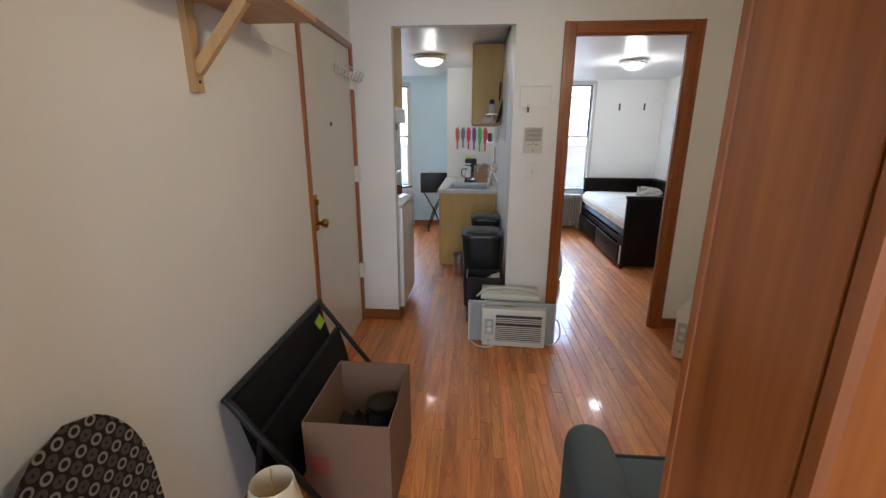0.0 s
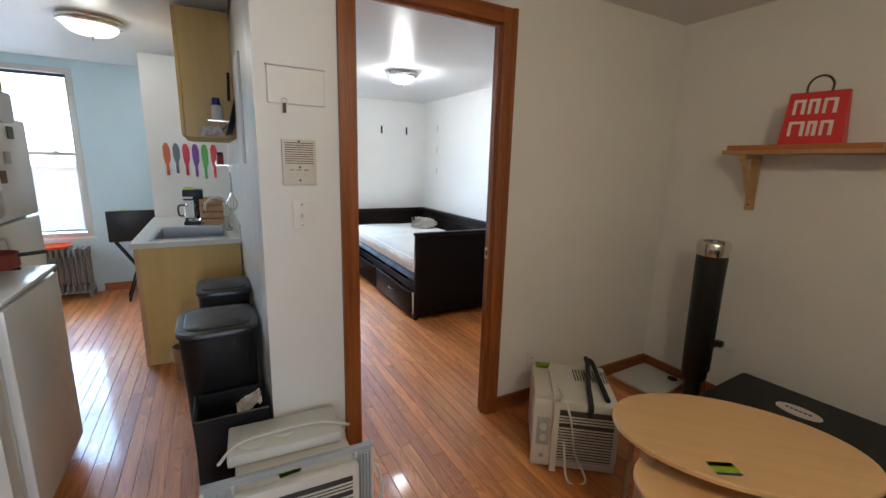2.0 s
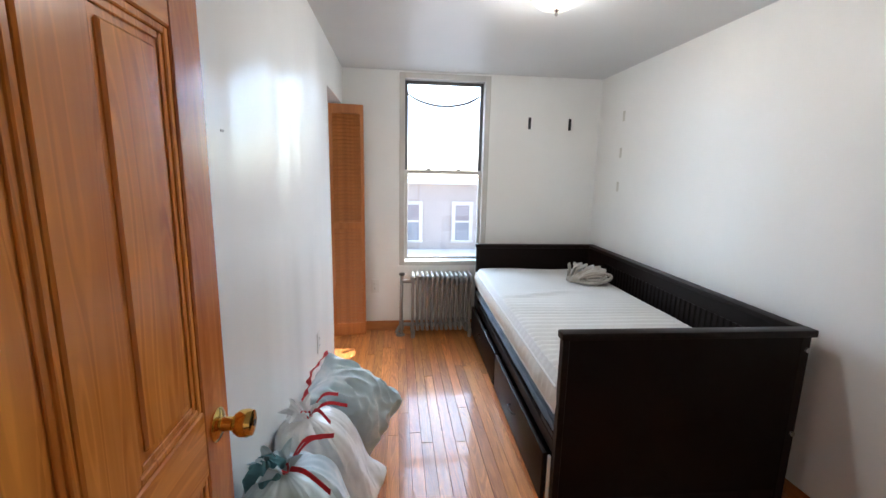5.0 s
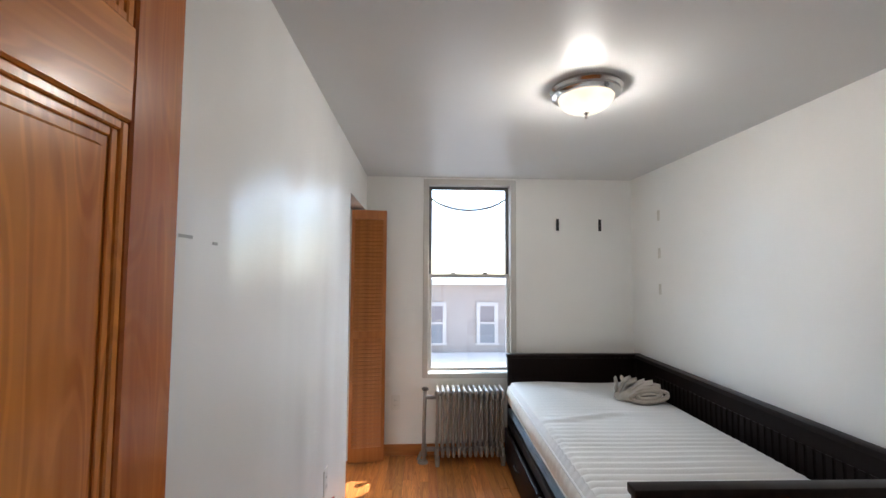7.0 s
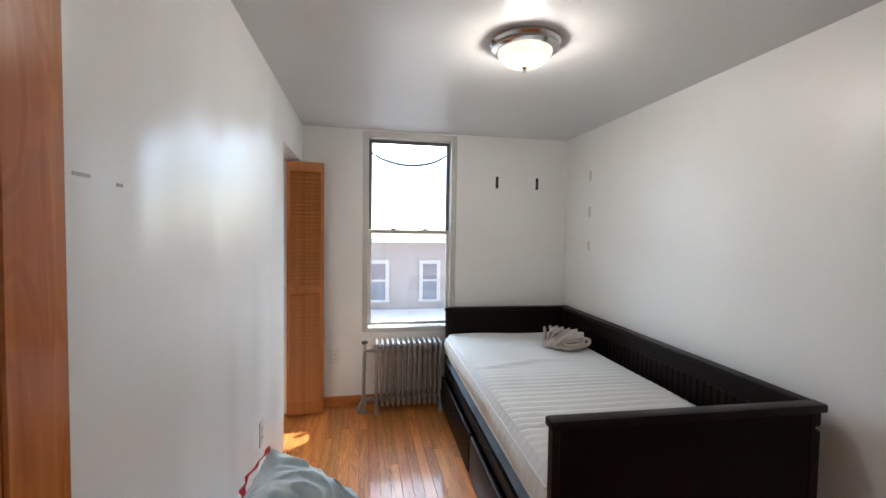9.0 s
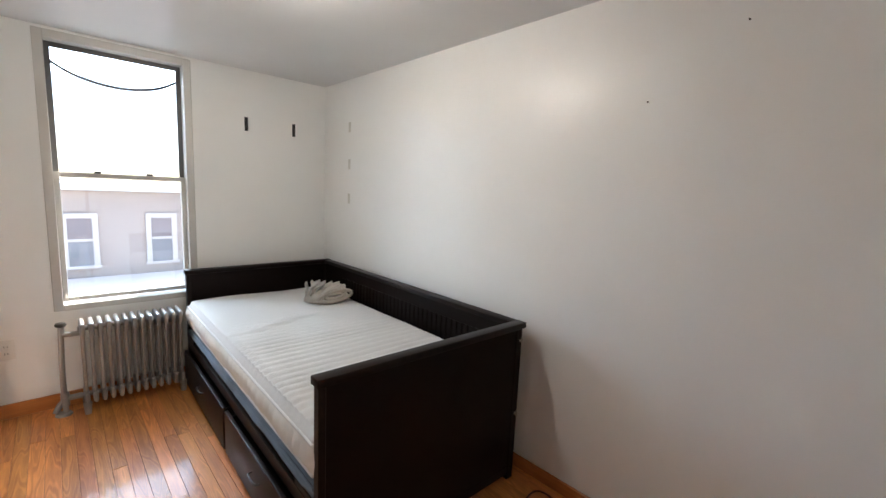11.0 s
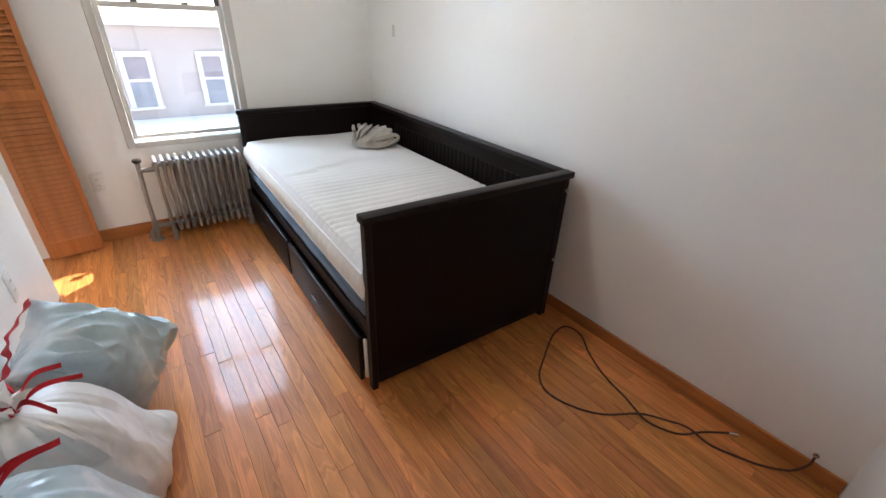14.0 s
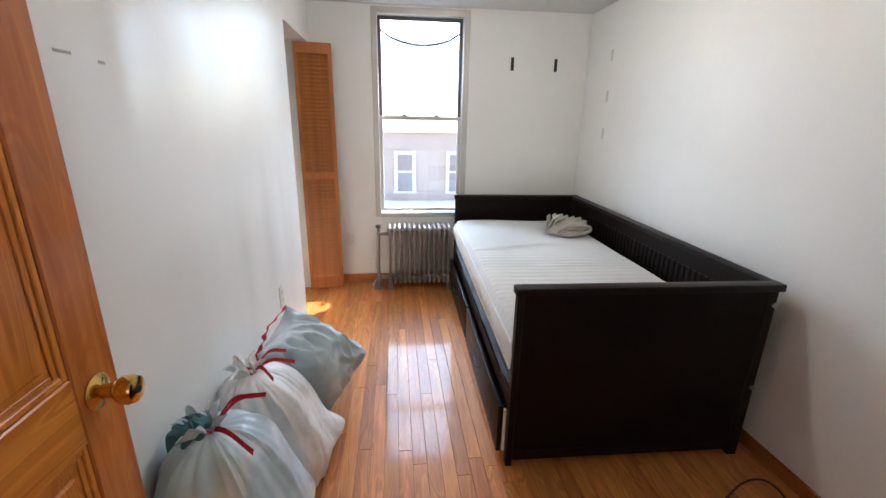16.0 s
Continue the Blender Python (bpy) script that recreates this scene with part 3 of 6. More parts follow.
def mattress(name, x0, y0, z0, x1, y1, h, side_mat, top_mat, quilt, label, seed):
    at = Matrix.Translation((BX0, BY0, 0)) @ pose(0, 0, 0, 0, 0, BTURN) @ Matrix.Translation((x0 - BX0, y0 - BY0, z0))
    m = thing(name, 0, 0, 0, label, "mattress", m=at)
    w, n = x1 - x0, y1 - y0
    rr = 0.045
    def top(u, v):
        x, y = u * w, v * n
        e = min(x, w - x, y, n - y)
        fall = rr * (1 - math.sqrt(max(0, 1 - (1 - min(1, e / rr)) ** 2))) if e < rr else 0
        wav = 0.0
        if quilt:
            near = min(1, max(0.12, (0.62 - y / n) * 4 + 0.8 * noise.noise(Vector((x * 2.3, y * 1.4, 3.0)))))
            wav = 0.0095 * near * abs(math.sin(y * math.pi / 0.052)) * min(1, 0.4 + e / 0.05)
            wav += 0.010 * noise.noise(Vector((x * 2.2, y * 1.7, seed)))
            crease = abs(y - 0.95 * n * 0.62 - 0.18 * (x - 0.3) + 0.02 * math.sin(x * 9))
            wav += 0.014 * math.exp(-(crease / 0.03) ** 2) * math.exp(-((x - 0.3) / 0.28) ** 2)
        return Vector((x, y, h - fall + wav))
    part("top_cover", bm_grid(top, 46, 190 if quilt else 60), top_mat, m)
    def side(u, v):
        per = [(0, 0), (w, 0), (w, n), (0, n)]
        k = int(u * 4) % 4
        f = u * 4 - int(u * 4)
        a, b = per[k], per[(k + 1) % 4]
        x, y = a[0] + (b[0] - a[0]) * f, a[1] + (b[1] - a[1]) * f
        bul = 0.012 * math.sin(v * math.pi) + 0.008 * noise.noise(Vector((x * 5, y * 5, v * 2 + seed)))
        if quilt:
            bul += 0.005 * math.sin(2 * math.pi * (x + y) / 0.06 + 4 * noise.noise(Vector((x * 6, y * 6, v)))) * math.sin(v * math.pi)
        nx, ny = ((0, -1), (1, 0), (0, 1), (-1, 0))[k]
        return Vector((x + nx * bul, y + ny * bul, v * (h - rr)))
    part("side_band", bm_grid(side, 480 if quilt else 120, 8, True), side_mat, m)
    for z in (0.004, h - rr):
        part("piping", bm_tube([(0, 0, z), (w, 0, z), (w, n, z), (0, n, z), (0, 0, z)], 0.006, 6, smooth=False), top_mat, m)
    return m


mattress("mattress", BX0 + 0.0, BY0 + 0.04, 0.362, BX1 - 0.07, BY1 - 0.06, 0.075, M_SHEET, M_SHEET, False, "thin dark blue-grey mattress lying on the bed slats", 2)
mattress("mattress", BX0 - 0.005, BY0 + 0.035, 0.44, BX1 - 0.09, BY1 - 0.05, 0.155, M_MATTRESS_SIDE, M_MATTRESS, True, "white quilted foam mattress with a creased cover", 5)


def blanket(x, y, z):
    b = thing("folded_blanket", x, y, z, "taupe striped fleece blanket folded in a loose heap on the mattress", "blanket", rz=-8)
    m, n, l, bs = mat("striped_fleece", 0.95)
    v = coords(n, l, (1, 1, 1))
    wide = noise_tex(n, l, v, 14, 4)
    l.new(ramp(n, l, wide, [(0.35, (0.36, 0.325, 0.275)), (0.65, (0.47, 0.43, 0.37))]), bs.inputs["Base Color"])
    bump(n, l, bs, noise_tex(n, l, v, 150, 3), 0.5, 0.006)
    bs.inputs["Sheen Weight"].default_value = 0.3
    rnd = random.Random(21)
    # pleats that fan out from the pinched corner, the later ones lower and longer
    for k in range(8):
        f = k / 7
        ang = radians(96 - 82 * f)
        reach = (0.125, 0.16, 0.175, 0.17, 0.185, 0.20, 0.21, 0.20)[k]
        tip = Vector((-0.06 + math.cos(ang) * reach, 0.055 - 0.10 * f, max(0.028, math.sin(ang) * reach * 0.66)))
        base = Vector((-0.085 + 0.05 * f, 0.02 - 0.06 * f, 0.012))
        mid = (base + tip) / 2 + Vector((0.018 * math.sin(k * 1.9), -0.02, 0.018 + 0.01 * rnd.random()))
        line = smooth_path([base, mid, tip, tip + Vector((0.018, 0.05, -0.03))], 8)
        flat, thick = 0.060 + 0.008 * rnd.random(), 0.0175 + 0.004 * rnd.random()
        def pleat(u, v, line=line, k=k, flat=flat, thick=thick):
            q = line[min(len(line) - 1, round(v * (len(line) - 1)))]
            a = 2 * math.pi * u
            ends = min(1.0, 5 * min(v + 0.02, 1.02 - v)) ** 0.5
            w = 0.004 * noise.noise(Vector((v * 6, k * 3.1, math.cos(a))))
            off = Vector((0.35, 0.94, 0.0)) * math.cos(a) * flat * ends + Vector((-0.5 * (1 - k / 7), -0.25, 0.85)) * (math.sin(a) * thick * ends + w)
            p = q + off
            return Vector((p.x, p.y, max(0.002, p.z if p.z < 0.085 else 0.085 + 0.35 * (p.z - 0.085))))
        bm = bm_grid(pleat, 16, len(line) - 1, True)
        bmesh.ops.holes_fill(bm, edges=[e for e in bm.edges if e.is_boundary], sides=0)
        part("fold", bm, m, b)
    # rolled edge: two nested loops lying at the front
    for r0, h0 in ((1.0, 0.0), (0.62, 0.004)):
        ring = [(0.045 + 0.095 * r0 * math.cos(a), -0.105 + 0.012 * math.sin(a) - 0.01 * r0, 0.036 + h0 + 0.024 * r0 * math.sin(a) + 0.012 * r0 * math.cos(a)) for a in [k * math.pi / 8 for k in range(17)]]
        bm = bm_tube(ring, 0.0105, 8, 3)
        part("rolled_edge", bm, m, b)
    def heap(u, v):
        a = 2 * math.pi * u
        r = math.cos(v * math.pi / 2) ** 0.6
        q = noise.noise(Vector((math.cos(a) * 2, math.sin(a) * 2, v * 3)))
        return Vector((0.02 + (0.125 + 0.02 * q) * r * math.cos(a), -0.035 + (0.075 + 0.015 * q) * r * math.sin(a), 0.003 + 0.062 * math.sin(v * math.pi / 2) * (1 + 0.2 * q)))
    part("under_layer", bm_grid(heap, 36, 12, True), m, b)
    b.scale = (1.2, 1.15, 1.25)
    return b


blanket(1.83, 2.98, 0.598)


# ---- radiator ----
def radiator(x0, x1, y, depth, h, count, label):
    r = thing("radiator", x0, y, 0, label, "radiator")
    w = x1 - x0
    pitch = w / count
    for k in range(count):
        xc = pitch * (k + 0.5)
        bm = bmesh.new()
        for c in (-0.5, 0.5):
            yc = c * depth * 0.55
            tube = bm_tube([(xc, yc, 0.075), (xc, yc, h - 0.06)], pitch * 0.235, 10, smooth=False)
            join(bm, tube)
        cap = bm_box(xc - pitch * 0.30, -depth / 2, h - 0.085, xc + pitch * 0.30, depth / 2, h, 0.012, 2)
        join(bm, cap)
        join(bm, bm_box(xc - pitch * 0.30, -depth / 2, 0.06, xc + pitch * 0.30, depth / 2, 0.13, 0.012, 2))
        if k in (0, count - 1):
            for c in (-0.42, 0.42):
                join(bm, bm_cyl(0.016, 0.022, 0.0, 0.07, 10, xc, c * depth))
        part("section", bm, M_RAD, r)
    for z in (0.095, h - 0.045):
        tie = part("tie_bar", bm_cyl(0.014, 0.014, 0, w, 12), M_RAD, r)
        tie.matrix_basis = pose(0, 0, z, 0, 90)
    v = part("valve", join(bm_cyl(0.02, 0.02, 0.05, 0.13, 12, -0.075, 0), bm_tube([(-0.075, 0, 0.0), (-0.075, 0, 0.06)], 0.014, 10, smooth=False)), M_RAD, r, "silver painted valve")
    part("union", bm_tube([(-0.075, 0, 0.095), (-0.03, 0, 0.095), (0.0, 0, 0.095)], 0.017, 10), M_RAD, v)
    part("riser", bm_tube([(-0.075, 0, 0.0), (-0.078, 0.005, 0.25), (-0.07, 0.01, h - 0.02)], 0.014, 10), M_RAD, r)
    part("top_union", bm_tube([(-0.07, 0.01, h - 0.07), (-0.03, 0.005, h - 0.072), (0.01, 0, h - 0.07)], 0.015, 10), M_RAD, r)
    part("handle", bm_lathe([(0.0, 0.0), (0.022, 0.0), (0.028, 0.008), (0.022, 0.02), (0.0, 0.022)], 14), M_BRONZE, r, "dark valve handle").matrix_basis = pose(-0.07, 0.01, h - 0.02)
    part("elbow", bm_tube([(-0.12, -0.01, 0.02), (-0.10, 0, 0.06), (-0.075, 0, 0.09)], 0.015, 8), M_RAD, r)
    part("floor_collar", bm_cyl(0.04, 0.035, 0.0, 0.012, 18, -0.085, -0.004), M_RAD, r)
    return r


radiator(0.545, 1.07, 3.455, 0.17, 0.545, 13, "silver painted cast-iron column radiator under the window")
radiator(-2.06, -1.55, 3.45, 0.17, 0.50, 12, "silver painted cast-iron radiator in the kitchen")


# ---- louvred bifold closet door ----
def louver_leaf(d, x0, x1, h):
    t = 0.026
    st = 0.024
    leaf = part("leaf", boxes((x0, 0, 0.012, x0 + st, t, h), (x1 - st, 0, 0.012, x1, t, h), (x0 + st, 0, 0.012, x1 - st, t, 0.115), (x0 + st, 0, h * 0.5 - 0.026, x1 - st, t, h * 0.5 + 0.026), (x0 + st, 0, h - 0.07, x1 - st, t, h)), M_LOUVER, d)
    one = None
    for a, b in ((0.115, h * 0.5 - 0.026), (h * 0.5 + 0.026, h - 0.07)):
        k = int((b - a) / 0.028)
        for j in range(k):
            z = a + (j + 0.5) * (b - a) / k
            if one is None:
                bm = bm_box(x0 + st, -0.017, -0.003, x1 - st, 0.017, 0.003)
                bm.transform(Matrix.Rotation(radians(58), 4, 'X'))
                one = mesh_of("slat", bm, M_LOUVER, False)
            s = new("slat", one)
            s.parent = leaf
            s.matrix_basis = pose(0, t / 2, z)
    return leaf


louv = thing("bifold_closet_door", -0.09, 3.43, 0, "orange-stained pine louvred bifold door, folded open at the closet", "closet door", rz=8)
louver_leaf(louv, 0.0, 0.262, 1.885)
second = thing("closet_door_leaf", -0.085, 3.470, 0, "second leaf of the louvred bifold door, folded behind", "closet door", rz=6)
louver_leaf(second, 0.0, 0.255, 1.885)


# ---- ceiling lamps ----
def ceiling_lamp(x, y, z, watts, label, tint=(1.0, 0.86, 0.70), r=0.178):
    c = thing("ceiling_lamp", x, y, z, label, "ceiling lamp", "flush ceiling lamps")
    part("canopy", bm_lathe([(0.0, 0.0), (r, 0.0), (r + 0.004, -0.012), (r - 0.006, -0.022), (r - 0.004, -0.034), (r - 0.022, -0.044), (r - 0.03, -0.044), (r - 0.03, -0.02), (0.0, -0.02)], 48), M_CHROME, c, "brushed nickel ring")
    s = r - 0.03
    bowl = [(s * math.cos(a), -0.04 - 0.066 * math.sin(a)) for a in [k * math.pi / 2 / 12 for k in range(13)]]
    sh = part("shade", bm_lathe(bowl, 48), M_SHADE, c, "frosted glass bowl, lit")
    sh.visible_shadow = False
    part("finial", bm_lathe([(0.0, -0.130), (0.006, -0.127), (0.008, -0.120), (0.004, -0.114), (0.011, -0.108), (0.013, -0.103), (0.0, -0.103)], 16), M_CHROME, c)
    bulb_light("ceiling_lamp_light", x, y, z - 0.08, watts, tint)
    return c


ceiling_lamp(1.112, 1.925, HB, 4.2, "brushed nickel ceiling lamp with lit glass bowl, in the bedroom", (1.0, 0.89, 0.76), 0.142)
ceiling_lamp(-1.07, 1.98, HK, 1.3, "brushed nickel ceiling lamp with lit glass bowl, in the kitchen")


# ---- small things on the bedroom walls ----
def outlet(x, y, z, rz, label, w=0.07, h=0.115):
    o = thing("wall_outlet", x, y, z, label, "wall outlet", rz=rz)
    part("plate", bm_box(-w / 2, -0.006, -h / 2, w / 2, 0.0, h / 2, 0.003, 2), M_WHITE, o)
    for dz in (-0.02, 0.02):
        s = part("socket", bm_box(-0.016, -0.008, dz - 0.014, 0.016, -0.006, dz + 0.014, 0.001), M_WHITE, o)
        for dx in (-0.006, 0.006):
            part("slot", boxes((dx - 0.001, -0.0086, dz - 0.005, dx + 0.001, -0.0081, dz + 0.005)), M_BLACK, s)
    return o


outlet(0.245, YW, 0.40, 0, "white duplex outlet below the window wall")
outlet(0.0, 2.264, 0.45, 90, "white duplex outlet low on the bedroom wall")
outlet(1.122, 0.0, 0.255, 0, "white duplex outlet above the living room baseboard")

for x in (1.543, 1.895):
    hk = thing("wall_hook", x, YW, 1.805, "small black adhesive hook strip on the white wall", "wall hook", "hook strips")
    part("strip", bm_box(-0.012, -0.004, -0.048, 0.012, 0.0, 0.048, 0.0015), M_BLACK, hk)
    part("prong", bm_tube([(0, -0.004, -0.01), (0, -0.014, -0.02), (0, -0.016, -0.008)], 0.004, 6), M_BLACK, hk)

M_MARK = paint("old_tape_mark", (0.62, 0.60, 0.54), 0.6, 0.1)
for z in (1.30, 1.56, 1.835):
    solo("tape_mark", bm_box(-0.0012, -0.016, -0.038, 0.0, 0.016, 0.038, 0.0005), M_MARK, "faint old tape mark on the white wall", "tape mark", "tape marks", pose(XRB, 3.19, z))
for y, z in ((1.008, 1.755), (0.716, 1.976)):
    solo("nail", bm_cyl(0.0024, 0.0032, 0.0, 0.008, 8), M_BRONZE, "small nail in the white wall", "nail", "", pose(XRB, y, z, 0, -90))
for y, z, w in ((1.05, 1.472, 0.045), (1.16, 1.466, 0.02)):
    solo("wall_scuff", bm_box(0, -w / 2, -0.003, 0.0012, w / 2, 0.003), paint("scuff_grey", (0.45, 0.45, 0.43), 0.7), "dark scuff where a shelf was fixed on the wall", "scuff", "", pose(0, y, z))


# ---- laundry bags ----
def bag_plastic(name, tint):
    """Thin crinkled film over folded linen."""
    m, n, l, b = mat(name, 0.32)
    v = coords(n, l)
    a, c = [q * 0.84 for q in tint], [min(0.9, q * 1.05) for q in tint]
    big = n.new("ShaderNodeTexNoise")
    big.inputs["Scale"].default_value, big.inputs["Detail"].default_value, big.inputs["Distortion"].default_value = 4.5, 3, 0.8
    l.new(v, big.inputs[0])
    l.new(ramp(n, l, big.outputs[0], [(0.36, a), (0.52, c), (0.62, [min(0.86, q * 0.5 + 0.46) for q in tint])]), b.inputs["Base Color"])
    w = n.new("ShaderNodeTexNoise")
    w.noise_type = 'RIDGED_MULTIFRACTAL'
    w.inputs["Scale"].default_value, w.inputs["Detail"].default_value, w.inputs["Distortion"].default_value = 13, 6, 0.8
    l.new(v, w.inputs[0])
    bump(n, l, b, w.outputs[0], 0.62, 0.013)
    b.inputs["Sheen Weight"].default_value = 0.25
    b.inputs["Coat Weight"].default_value = 0.25
    return m


M_BAG_BLUE = bag_plastic("bag_over_blue_linen", (0.46, 0.575, 0.625))
M_BAG_WHITE = bag_plastic("bag_over_white_linen", (0.80, 0.80, 0.79))
M_RED = paint("red_drawstring", (0.62, 0.02, 0.035), 0.35, 0.1)
M_TEAL = paint("teal_cloth", (0.10, 0.25, 0.29), 0.9, 0.2, 90, 0.4)


def laundry_bag(x, y, rz, w, d, h, lean, material, label, seed, corner=0.0, peek=False, full=0.45, aim=(0.75, -0.66), corner_at=0.55, lean_y=0.0):
    g = thing("laundry_bag", x, y, 0, label, "bag", "tied laundry bags", rz=rz)
    neck = Vector((-lean, -lean_y, h))
    def skin(u, v):
        a = 2 * math.pi * u
        if v < 0.28:
            r = 0.80 + 0.20 * math.sin(v / 0.28 * math.pi / 2)
        else:
            r = max(0.05, math.cos((v - 0.28) / 0.72 * math.pi / 2) ** full)
        f = noise.noise(Vector((math.cos(a) * 1.4 + seed, math.sin(a) * 1.4, v * 2.2)))
        fine = noise.noise(Vector((math.cos(a) * 5 + seed, math.sin(a) * 5, v * 6)))
        pleat = max(0, (v - 0.3) / 0.7) ** 2.4 * (0.05 * math.sin(a * 11 + 6 * f) + 0.03 * math.sin(a * 27 + 9 * f))
        ridge = abs(noise.noise(Vector((math.cos(a) * 3.2 + seed, math.sin(a) * 3.2, v * 3.4))))
        pleat += 0.10 * (0.25 - ridge) * (1.1 - v)
        rad = r * (1 + 0.13 * f + 0.03 * fine + pleat)
        ca, sa = math.cos(a), math.sin(a)
        sq = 1 / max(abs(ca), abs(sa)) ** 0.35
        px, py = w / 2 * rad * ca * sq, d / 2 * rad * sa * sq
        z = h * v ** 1.05 * (1 + 0.05 * f * (1 - v))
        if corner:
            k = max(0, ca * aim[0] + sa * aim[1]) ** 14 * math.exp(-((v - corner_at) / 0.10) ** 2)
            px += corner * k * aim[0]
            py += corner * k * aim[1]
        px += neck.x * v ** 1.3
        py += neck.y * v ** 1.6
        return Vector((max(px, 0.008 - x), py, max(0.003, z)))
    bm = bm_grid(skin, 128, 44, True)
    bmesh.ops.holes_fill(bm, edges=[e for e in bm.edges if e.is_boundary], sides=0)
    part("bag_body", bm, material, g)
    def ruffle(u, v):
        a = 2 * math.pi * u
        r = (0.016 + 0.034 * v ** 1.5) * (1 + (0.15 + 0.45 * v) * math.sin(a * 7 + seed) * math.cos(a * 3))
        flop = 0.02 * v * v
        return Vector((neck.x + r * math.cos(a) - flop, neck.y + r * math.sin(a), h - 0.02 + (0.05 + 0.018 * math.sin(a * 5 + seed)) * v))
    tuft = bm_grid(ruffle, 64, 8, True)
    part("gathered_top", tuft, material, g)
    r2 = random.Random(seed)
    for k in range(3):
        s = r2.uniform(-0.5, 0.5)
        end = neck + Vector((0.09 + 0.05 * r2.random(), (-1) ** k * 0.07 + s * 0.05, -0.01 + 0.05 * r2.random()))
        mid = (neck + end) / 2 + Vector((0, 0.02 * s, 0.03))
        line = smooth_path([neck + Vector((0.01, 0, 0.0)), mid, end], 8)
        band = bm_grid(lambda u, v, line=line: line[min(len(line) - 1, int(u * (len(line) - 1)))] + Vector((0, 0.011 * (v - 0.5), 0.008 * (v - 0.5))), len(line) - 1, 2)
        bmesh.ops.solidify(band, geom=band.faces[:], thickness=0.0015)
        part("drawstring", band, M_RED, g, "red plastic drawstring tape")
    part("knot", bm_tube([neck + Vector((0.019 * math.cos(a), 0.019 * math.sin(a), 0.006 * math.sin(3 * a))) for a in [k * math.pi / 4 for k in range(9)]], 0.005, 6, 4), M_RED, g)
    if peek:
        def cloth(u, v):
            a = 2 * math.pi * u
            crease = 1 + 0.55 * noise.noise(Vector((math.cos(a) * 2.5, math.sin(a) * 2.5, v * 4)))
            return Vector((neck.x - 0.042 + 0.055 * math.cos(a) * math.cos(v * 1.4) * crease, neck.y - 0.005 + 0.055 * math.sin(a) * math.cos(v * 1.4) * crease, h - 0.075 + 0.112 * math.sin(v * 1.5) * (0.85 + 0.15 * crease)))
        part("peeking_cloth", bm_grid(cloth, 40, 16, True), M_TEAL, g, "teal cloth showing at the neck")
    return g


def pillow_bag(a, b, c, d, thick, material, label, seed):
    """A bag lying like a plump pillow: corners a, b at the tied end, c the loose tip beside a, d below b."""
    a, b, c, d = (Vector(q) for q in (a, b, c, d))
    mid = (a + b + c + d) / 4
    foot = Vector((mid.x, mid.y, 0.0))
    g = thing("laundry_bag", foot.x, foot.y, 0, label, "bag", "tied laundry bags")
    nrm = (d - b).cross(a - b).normalized()
    def face(sign):
        def at(u, v):
            p = b.lerp(a, u).lerp(d.lerp(c, u), v)
            eu, ev = 1 - abs(2 * u - 1) ** 2.6, 1 - abs(2 * v - 1) ** 2.6
            inset = (mid - p) * (0.16 * (eu * (1 - ev) + ev * (1 - eu)) * (0.6 if v > 0.5 else 1.0))
            f = noise.noise(Vector((u * 3.1 + seed, v * 3.3, sign)))
            ridge = 0.25 - abs(noise.noise(Vector((u * 6 + seed, v * 5, sign * 2))))
            gather = (1 - v) ** 3 * 0.012 * math.sin(u * 46 + 3 * f)
            puff = thick * math.sqrt(max(0.0, eu * ev)) * (1 + 0.22 * f) + 0.05 * ridge * min(1, 4 * eu * ev) + gather * min(1, eu * 4) * min(1, v * 8)
            q = p + inset + nrm * sign * puff - foot
            return Vector((max(q.x, 0.01 - foot.x), q.y, max(q.z, 0.004)))
        return at
    bm = join(bm_grid(face(1), 56, 64), bm_grid(face(-1), 56, 64))
    bmesh.ops.remove_doubles(bm, verts=bm.verts[:], dist=0.0004)
    part("bag_body", bm, material, g)
    edge = [b.lerp(a, u) + nrm * 0.012 * math.sin(u * 9) + Vector((-0.012 * math.sin(u * math.pi), -0.01, 0.004)) - foot for u in [k / 8 for k in range(9)]]
    edge = [Vector((max(q.x, 0.012 - foot.x), q.y, q.z)) for q in edge]
    line = smooth_path(edge, 5)
    def tape(u, v):
        q = line[min(len(line) - 1, round(u * (len(line) - 1)))]
        return q + nrm * 0.020 * (v - 0.5) * (1 + 0.5 * math.sin(u * 23)) + Vector((0.004 * math.sin(u * 31), 0, 0))
    band = bm_grid(tape, len(line) - 1, 2)
    bmesh.ops.solidify(band, geom=band.faces[:], thickness=0.0015)
    part("drawstring", band, M_RED, g, "red plastic drawstring tape")
    part("tape_end", bm_tube([edge[0], edge[0] + Vector((0.02, -0.03, -0.05)), edge[0] + Vector((0.012, -0.035, -0.10))], 0.005, 6), M_RED, g)
    return g


pillow_bag((0.085, 2.04, 0.495), (0.03, 1.74, 0.41), (0.455, 2.09, 0.19), (0.285, 1.84, 0.012), 0.135, M_BAG_BLUE, "translucent bag of pale blue linen lying against the wall", 3)
laundry_bag(0.178, 1.535, 0, 0.35, 0.37, 0.515, 0.07, M_BAG_WHITE, "translucent bag of white linen tied with red tape", 8, 0.07, False, 0.30, (0.86, 0.50), 0.20, 0.09)
laundry_bag(0.182, 1.13, 0, 0.355, 0.42, 0.575, 0.06, M_BAG_BLUE, "bulging translucent bag of blue-grey linen with red tape", 15, 0.0, True, 0.30, lean_y=0.04)

